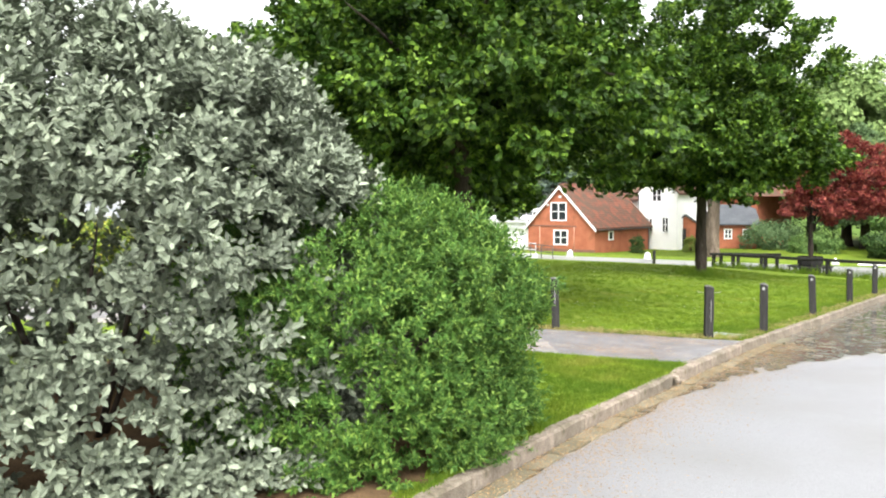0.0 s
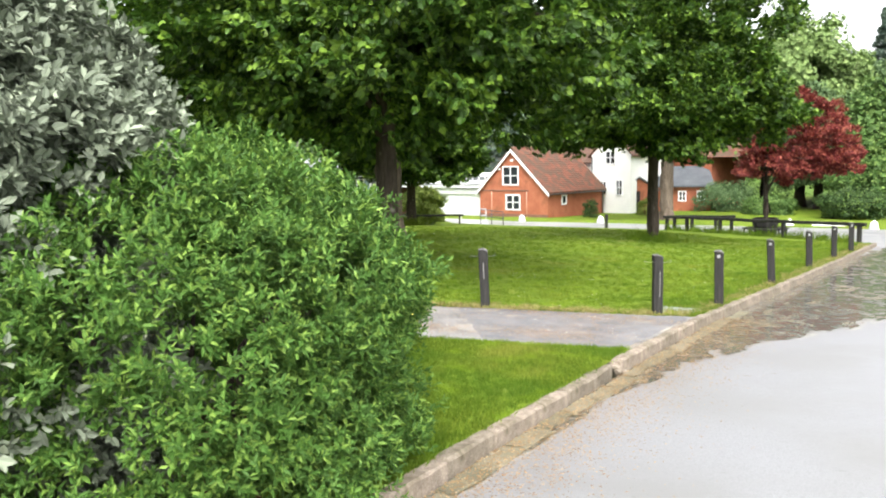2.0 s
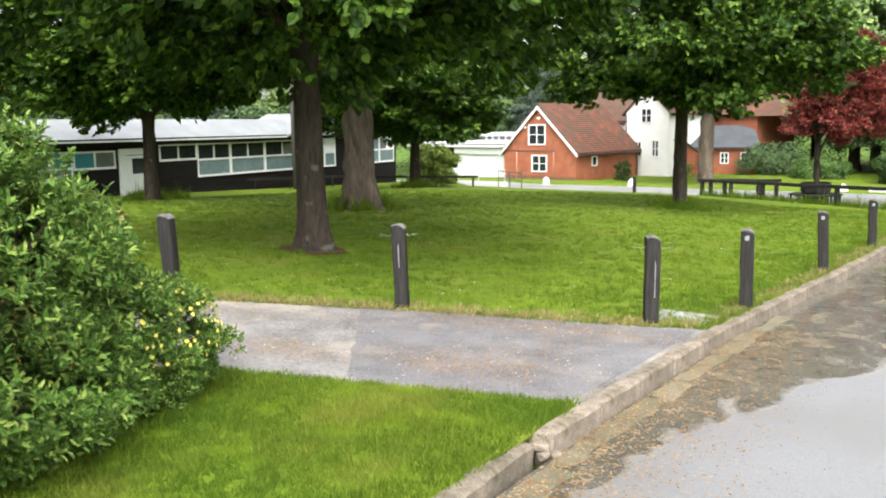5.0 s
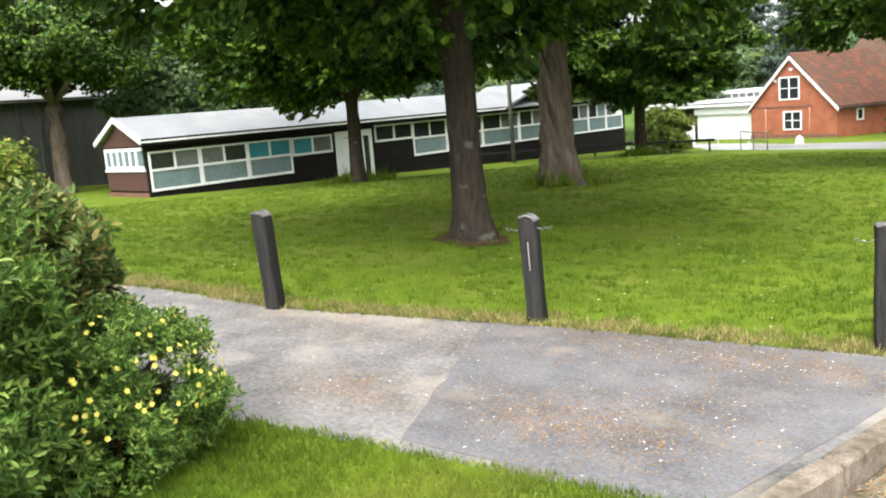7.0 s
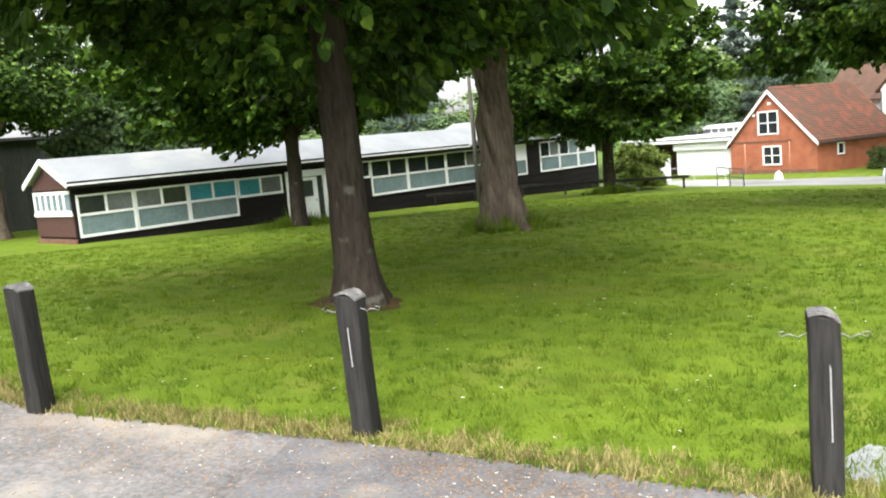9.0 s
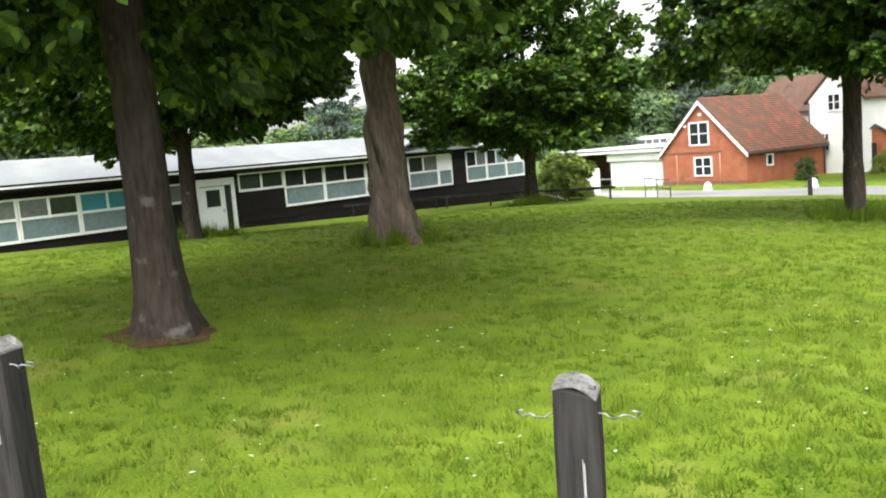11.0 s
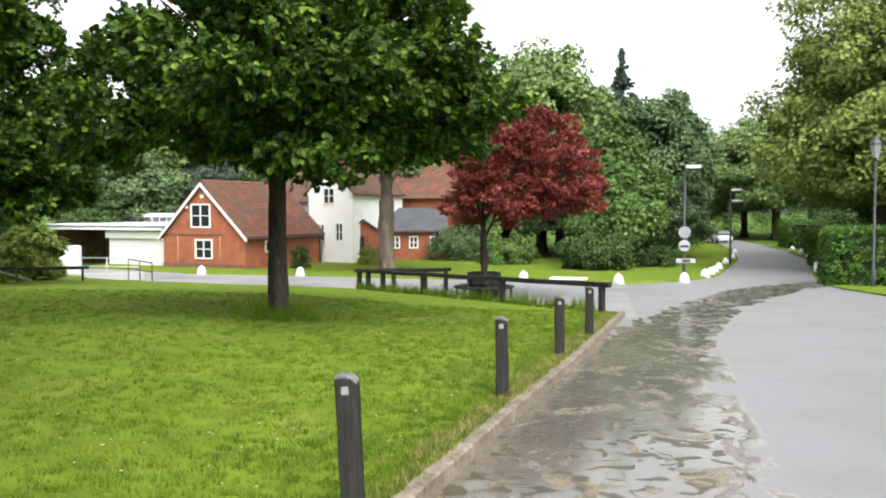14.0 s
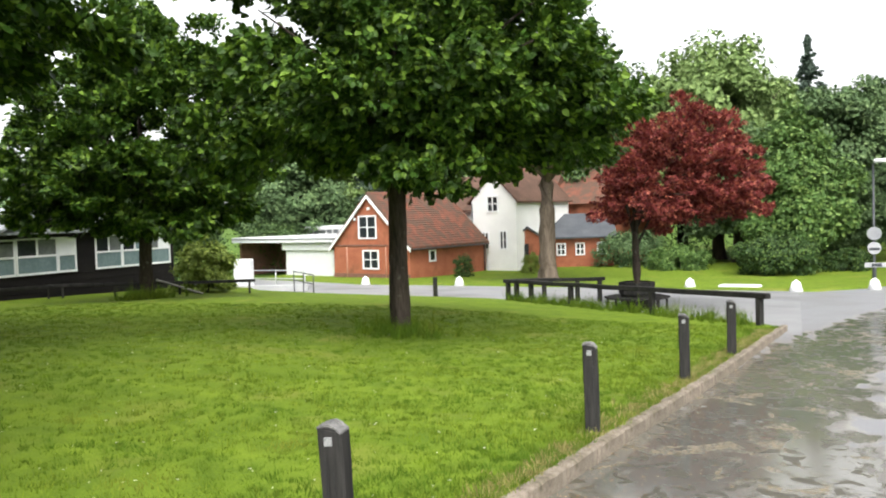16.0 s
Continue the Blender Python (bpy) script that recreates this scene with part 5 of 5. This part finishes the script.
for x, y, r, h, n, seed, mat, lab in [(-5.5, 82, 2.4, 1.6, 9000, 51, CHESTNUT, "bright green rounded shrub on the verge"), (1.2, 77, 2.8, 2.4, 14000, 52, SHRUBDARK, "dark spreading shrub under the trees"), (-24.4, 52.7, 1.5, 2.6, 12000, 53, GOLDGREEN, "pale green rounded shrub beside the fence"), (-19.4, 74.6, 0.75, 1.5, 4000, 54, SHRUBDARK, "dark clipped shrub against the brick wall"), (-15.6, 78.5, 0.8, 1.4, 4000, 55, GOLDGREEN, "yellow-green shrub beside the white house"), (-10, 86, 3.0, 2.6, 9000, 56, DARKLEAF, "dark shrubbery behind the annex"), (-14, 92, 4.0, 4.0, 9000, 57, DARKLEAF, "dark shrubbery behind the annex"), (5.2, 80, 1.5, 1.4, 5000, 58, SHRUBDARK, "dark low shrub on the verge")] + [(x, y, 5.0, 4.5, 4000, 90 + k, SHRUBDARK, "dark leafy undergrowth beneath the woodland trees") for k, (x, y) in enumerate([(-41, 48), (-41, 57), (-43, 66), (-41, 84), (-30, 97), (-20, 100), (-8, 102), (28, 116), (29, 104), (8, 126), (36, 92), (-40, 38), (26, 87), (27, 76), (25, 98), (4, 98), (7, 107), (8.5, 116), (12, 144), (17, 150), (22, 146), (26, 124)])]:
    bush("shrub", x, y, h * 0.5, (r, r, h * 0.55), n, 0.2 if r > 1 else 0.12, seed, mat, lab, 120, r * 0.22, 4)


def hedge(x0, x1, y0, y1, h, n, seed, label):
    """A clipped hedge: a block of dense leaves with an uneven skin, round an added dark block."""
    rng = np.random.default_rng(seed)
    yc = (y0 + y1) / 2
    t = thing("hedge", ((x0 + x1) / 2, yc, base(yc)), 0, label, "hedge")
    a, b = (x1 - x0) / 2, (y1 - y0) / 2
    p = rng.uniform(-1, 1, (1400, 3)) * np.array([a, b, h / 2]) + np.array([0, 0, h / 2])
    face = rng.integers(0, 5, 1400)
    p[face == 0, 0], p[face == 1, 0], p[face == 2, 1], p[face == 3, 1], p[face == 4, 2] = -a, a, -b, b, h
    v, f = leaf_cloud(rng, p, np.full(1400, 0.26), n, 0.15, 0.1, 0.9, heart=np.array([0, 0, h / 2]))
    from_arrays("foliage", v, f, HEDGELEAF, t)
    # added dark block in place of the shade deep among the leaves
    part("shade_core", boxed(-a + 0.4, a - 0.4, -b + 0.4, b - 0.4, 0, h - 0.35), HEDGESHADE, t)
    return t


hedge(12.3, 22.0, 60.8, 63.5, 2.7, 46000, 61, "clipped bright green laurel hedge beside the road")
hedge(16.4, 19.6, 76.0, 84.0, 2.3, 16000, 62, "clipped green hedge along the far road")
hedge(19.5, 23.0, 92.0, 101.0, 2.2, 12000, 63, "clipped green hedge along the far road")
hedge(20.0, 27.0, 108.0, 113.0, 2.8, 16000, 64, "clipped bright green hedge at the bend of the road")


# ---- verge beyond the side road ----
verts, faces = [], []
xs = span(-36, 14, 1.0)
for x in xs:
    for i in range(25):
        y0 = side_far(x) if x < 3.1 else float(np.interp(x, [3.1, 5.2, 7.6, 8.9, 10.2, 12.4, 14.3], [60.0, 63, 68, 74, 80, 90, 105]))
        y = y0 + (118 - y0) * (i / 24) ** 1.6
        verts.append((x, y, base(y) + 0.05 + (0.05 if i else -0.06)))
for j in range(len(xs) - 1):
    for i in range(24):
        a = j * 25 + i
        faces.append((a, a + 25, a + 26, a + 1))
tagged(from_arrays("lawn_far", verts, faces, GRASS, None, "", True), "mown green grass before the brick house", "lawn", kind="structure")
strip("verge_right", lambda y: float(np.interp(y, *ROAD_R)), lambda y: 60.0, span(-40, 118, 2), 0.05, GRASS, "mown grass verge beside the road", "lawn", 8)

stone_bm = bmesh.new()
bmesh.ops.create_cone(stone_bm, cap_ends=True, segments=12, radius1=0.31, radius2=0.15, depth=0.56, matrix=Matrix.Translation((0, 0, 0.26)))
bmesh.ops.bevel(stone_bm, geom=[e for e in stone_bm.edges if min(v.co.z for v in e.verts) > 0.45], offset=0.09, segments=3, affect="EDGES")
first = thing("marker_stone", (2.2, 60.0, base(60)), 0, "white painted marker stone on the grass edge", "marker stone", "white marker stones")
part("body", stone_bm, WHITE, first, smooth=True)
for x, y in [(5.5, 62.1), (7.2, 68), (7.9, 71), (8.5, 74.0), (9.3, 78), (10.5, 83.5), (11.9, 90), (13.2, 97), (-2.6, 62.0), (-15.7, 64.4), (-22.1, 65.0), (15.0, 74.2), (15.4, 77), (16.2, 80.5), (17.1, 85), (17.8, 88.5), (18.5, 93), (19.0, 98), (19.4, 103.5)]:
    copy_thing(first, pose(x, y, base(y), 0, 0, x * 40))
slab = thing("stone_slab", (-0.3, 62.3, base(62.3)), -8, "low pale stone slab on the grass edge", "slab")
part("body", boxed(-0.95, 0.95, -0.4, 0.4, -0.05, 0.2, bevel=0.05), WHITE, slab)


# ---- street lamps, sign and lantern ----
def street_lamp(x, y, h):
    z = base(y)
    g = thing("street_lamp", (x, y, z), 0, "slim dark street lamp with a flat pale head", "street lamp", "street lamps")
    part("column", tube(bmesh.new(), [(0, 0, -0.2), (0, 0, 1.2), (0, 0, 1.25), (0, 0, h)], [0.09, 0.09, 0.06, 0.045], 10), DARKMETAL, g, smooth=True)
    part("bracket", tube(bmesh.new(), [(0, 0, h), (0.15, -0.1, h + 0.1), (0.3, -0.2, h + 0.12)], [0.03, 0.03, 0.03], 8), DARKMETAL, g, smooth=True)
    part("head", boxed(0.0, 0.75, -0.4, -0.08, h + 0.06, h + 0.22, bevel=0.05), PALEROOF, g, "flat pale lamp head")
    return g


lamp = street_lamp(5.5, 62.3, 5.7)
street_lamp(10.8, 83.5, 5.4)
street_lamp(11.0, 84.6, 4.6)
sign = thing("road_sign", (5.5, 62.18, base(62) + 0.0), 0, "two round road signs and an arrow board on the lamp", "sign")
for z, r, m in ((2.55, 0.3, SIGNGREY), (1.88, 0.28, SIGNPALE)):
    bm = bmesh.new()
    bmesh.ops.create_cone(bm, cap_ends=True, segments=28, radius1=r, radius2=r, depth=0.03, matrix=Matrix.Translation((0, -0.02, z)) @ Matrix.Rotation(1.5708, 4, "X"))
    part("disc", bm, m, sign)
part("bar", boxed(-0.22, 0.22, -0.045, -0.038, 1.78, 1.9), DARKMETAL, sign).rotation_euler = (0, 0, 0)
part("arrow_board", boxed(-0.4, 0.55, 0.02, 0.05, 1.0, 1.22, bevel=0.01), SIGNPALE, sign)
part("arrow_board_mark", boxed(-0.12, 0.3, 0.008, 0.018, 1.04, 1.18), DARKMETAL, sign)
lantern = thing("lantern_post", (13.8, 60.2, base(60.2)), 0, "black traditional lantern post before the hedge", "lantern")
part("column", tube(bmesh.new(), [(0, 0, -0.2), (0, 0, 0.6), (0, 0, 0.65), (0, 0, 6.0)], [0.12, 0.11, 0.07, 0.05], 12), DARKMETAL, lantern, smooth=True)
glass_l = part("lantern_glass", tube(bmesh.new(), [(0, 0, 6.0), (0, 0, 6.6)], [0.16, 0.27], 6), SIGNGREY, lantern)
part("lantern_cap", tube(bmesh.new(), [(0, 0, 6.6), (0, 0, 6.65), (0, 0, 7.0)], [0.3, 0.3, 0.04], 6), DARKMETAL, lantern)
car = thing("parked_car", (15.7, 124.0, base(98)), 5, "small pale car parked far down the road", "car")
part("body", boxed(-0.85, 0.85, -2.0, 2.0, 0.3, 0.85, bevel=0.15), WHITE, car)
part("cabin", boxed(-0.75, 0.75, -1.2, 1.4, 0.85, 1.4, bevel=0.22), GREYGLASS, car)
for sx in (-0.8, 0.8):
    for sy in (-1.3, 1.3):
        bm = bmesh.new()
        bmesh.ops.create_cone(bm, cap_ends=True, segments=16, radius1=0.31, radius2=0.31, depth=0.2, matrix=Matrix.Translation((sx, sy, 0.31)) @ Matrix.Rotation(1.5708, 4, "Y"))
        part("wheel", bm, DARKMETAL, car)

# ---- drain grating and small ground litter ----
grate = thing("drain_cover", (-1.55, 18.5, base(18.5) + 0.155), -8, "pale worn concrete drain cover set in the grass", "drain cover")
part("slab", boxed(-0.42, 0.3, -0.3, 0.3, -0.05, 0.02, bevel=0.012), PALESTONE, grate)


def flecks(name, material, label, seed, n, place, size, flat=0.3):
    """Small scraps lying loose on the ground."""
    rng = np.random.default_rng(seed)
    pos = np.array([place(rng) for _ in range(n)])
    a = rng.uniform(0, 6.283, n)
    s = size * rng.uniform(0.4, 1.3, n)
    e = np.stack([np.cos(a), np.sin(a), np.zeros(n)], 1)
    w = np.stack([-np.sin(a), np.cos(a), np.zeros(n)], 1)
    s1 = s[:, None]
    up = np.array([0, 0, 1.0]) * (rng.uniform(0.1, 0.5, n) * s * flat)[:, None]
    v = np.stack([pos - e * s1, pos + w * s1 * 0.4 + up, pos + e * s1, pos - w * s1 * 0.4 + up], 1).reshape(-1, 3)
    i = np.arange(n) * 4
    f = np.concatenate([np.stack([i, i + 1, i + 2], 1), np.stack([i, i + 2, i + 3], 1)])
    return tagged(from_arrays(name, v, f, material), label, "litter", kind="stuff")


def on_gutter(rng):
    y = rng.uniform(3, 19) if rng.random() < 0.86 else rng.uniform(19, 42)
    x = kerb_x(y) + 0.04 + abs(rng.normal()) * 0.55
    return (x, y, base(y) + 0.022)


def on_path(rng):
    while True:
        if rng.random() < 0.78:
            cx, cy, sx, sy = [(-3.0, 15.1, 0.35, 0.2), (-3.6, 16.9, 0.6, 0.16), (-5.0, 16.2, 0.7, 0.25), (-2.3, 17.2, 0.5, 0.16), (-6.5, 15.6, 0.6, 0.2), (-4.6, 14.6, 0.3, 0.2), (-2.4, 15.6, 0.3, 0.5)][rng.integers(0, 7)]
            x, y = cx + rng.normal() * sx * 1.5, cy + rng.normal() * sy * 1.4
        else:
            x, y = rng.uniform(-9, -1.3), rng.uniform(12.5, 18.2)
        if path_near(x) - 0.05 < y < path_far(x) + 0.15 and x < kerb_x(y) - 0.15:
            return (x, y, lawn_z(x, y) + 0.002)


def on_lawn(rng):
    x, y = rng.uniform(-16, -0.5), rng.uniform(16, 38)
    if x > kerb_x(y) - 0.3 or y < path_far(x) + 0.2:
        return (-6.0, 22.0, lawn_z(-6, 22) + 0.03)
    return (x, y, lawn_z(x, y) + 0.04)


flecks("leaf_litter", LITTER, "brown needles and scraps along the gutter", 71, 20000, on_gutter, 0.015)
flecks("leaf_litter", LITTER, "orange-brown dry scraps scattered on the footpath", 72, 17000, on_path, 0.012)
flecks("fallen_petals", PETAL, "pale petals and daisies dotted over the lawn", 73, 900, on_lawn, 0.022, 0.6)
flecks("fallen_petals", PETAL, "pale petals dotted on the footpath", 74, 350, on_path, 0.016)


# ---- grass blades ----
def blades(name, seed, n, place, h, w, label, material, per=14, spread=0.04):
    """Blades in small tufts, each tuft with its own height and lean."""
    rng = np.random.default_rng(seed)
    m = n // per
    n = m * per
    spot = np.repeat(np.array([place(rng) for _ in range(m)]), per, 0)
    pos = spot + rng.normal(size=(n, 3)) * np.array([spread, spread, 0])
    tall = np.repeat(rng.lognormal(0, 0.35, m), per)
    sway = np.repeat(rng.normal(size=(m, 3)), per, 0) * 0.3
    a = rng.uniform(0, 6.283, n)
    e = np.stack([np.cos(a), np.sin(a), np.zeros(n)], 1) * w
    lean = (rng.normal(size=(n, 3)) * 0.45 + sway) * np.array([1, 1, 0]) * h
    tip = pos + lean + np.array([0, 0, 1.0]) * (h * tall * rng.uniform(0.6, 1.3, n))[:, None]
    v = np.stack([pos - e, pos + e, tip], 1).reshape(-1, 3)
    return tagged(from_arrays(name, v, np.arange(n * 3).reshape(-1, 3), material), label, "grass", kind="stuff")


def blade_lawn(rng):
    while True:
        y = 14.0 + 28 * rng.random() ** 1.5
        x = kerb_x(y) - 0.17 - 24 * rng.random() ** 1.9
        if y > path_far(x) - 0.02:
            return (x, y, lawn_z(x, y) - 0.005)


def blade_verge(rng):
    while True:
        y = 15.0 - 9.5 * rng.random() ** 1.2
        x = kerb_x(y) - 0.16 - 3.2 * rng.random()
        if y < path_near(x) + 0.04 and x > bed_edge(y) - 0.1 * rng.random():
            return (x, y, lawn_z(x, y) - 0.005)


def blade_edge(rng):
    if rng.random() < 0.5:
        x = rng.uniform(-11, -1.3)
        y = path_far(x) + abs(rng.normal()) * 0.17
    else:
        y = rng.uniform(18.3, 41)
        x = kerb_x(y) - 0.16 - abs(rng.normal()) * 0.14
    return (x, y, lawn_z(x, y) - 0.005)


def blade_feet(rng):
    cx, cy, r = [(-5.75, 35.9, 0.75), (-21, 44.8, 0.8), (-23.6, 30.15, 1.0), (-13, 28.4, 0.8), (-3.6, 47.0, 0.0)][rng.integers(0, 5)]
    if r == 0:
        f = rng.random()
        x, y = -8.1 + 9.3 * f + rng.normal() * 0.15, 50.4 - 8.1 * f + rng.normal() * 0.25
    else:
        x, y = cx + rng.normal() * r * 0.55, cy + rng.normal() * r * 0.55
    return (x, y, lawn_z(x, y) - 0.01)


blades("grass_blades", 81, 420000, blade_lawn, 0.042, 0.006, "short mown green grass blades on the lawn", BLADE)
blades("grass_blades", 82, 120000, blade_verge, 0.034, 0.005, "short mown green grass blades on the verge", BLADE)
blades("dry_grass", 83, 26000, blade_edge, 0.055, 0.006, "dry straw-coloured grass along the edges", STRAW)
blades("tall_grass", 84, 16000, blade_feet, 0.26, 0.012, "tall unmown grass tufts round posts and tree feet", BLADE)
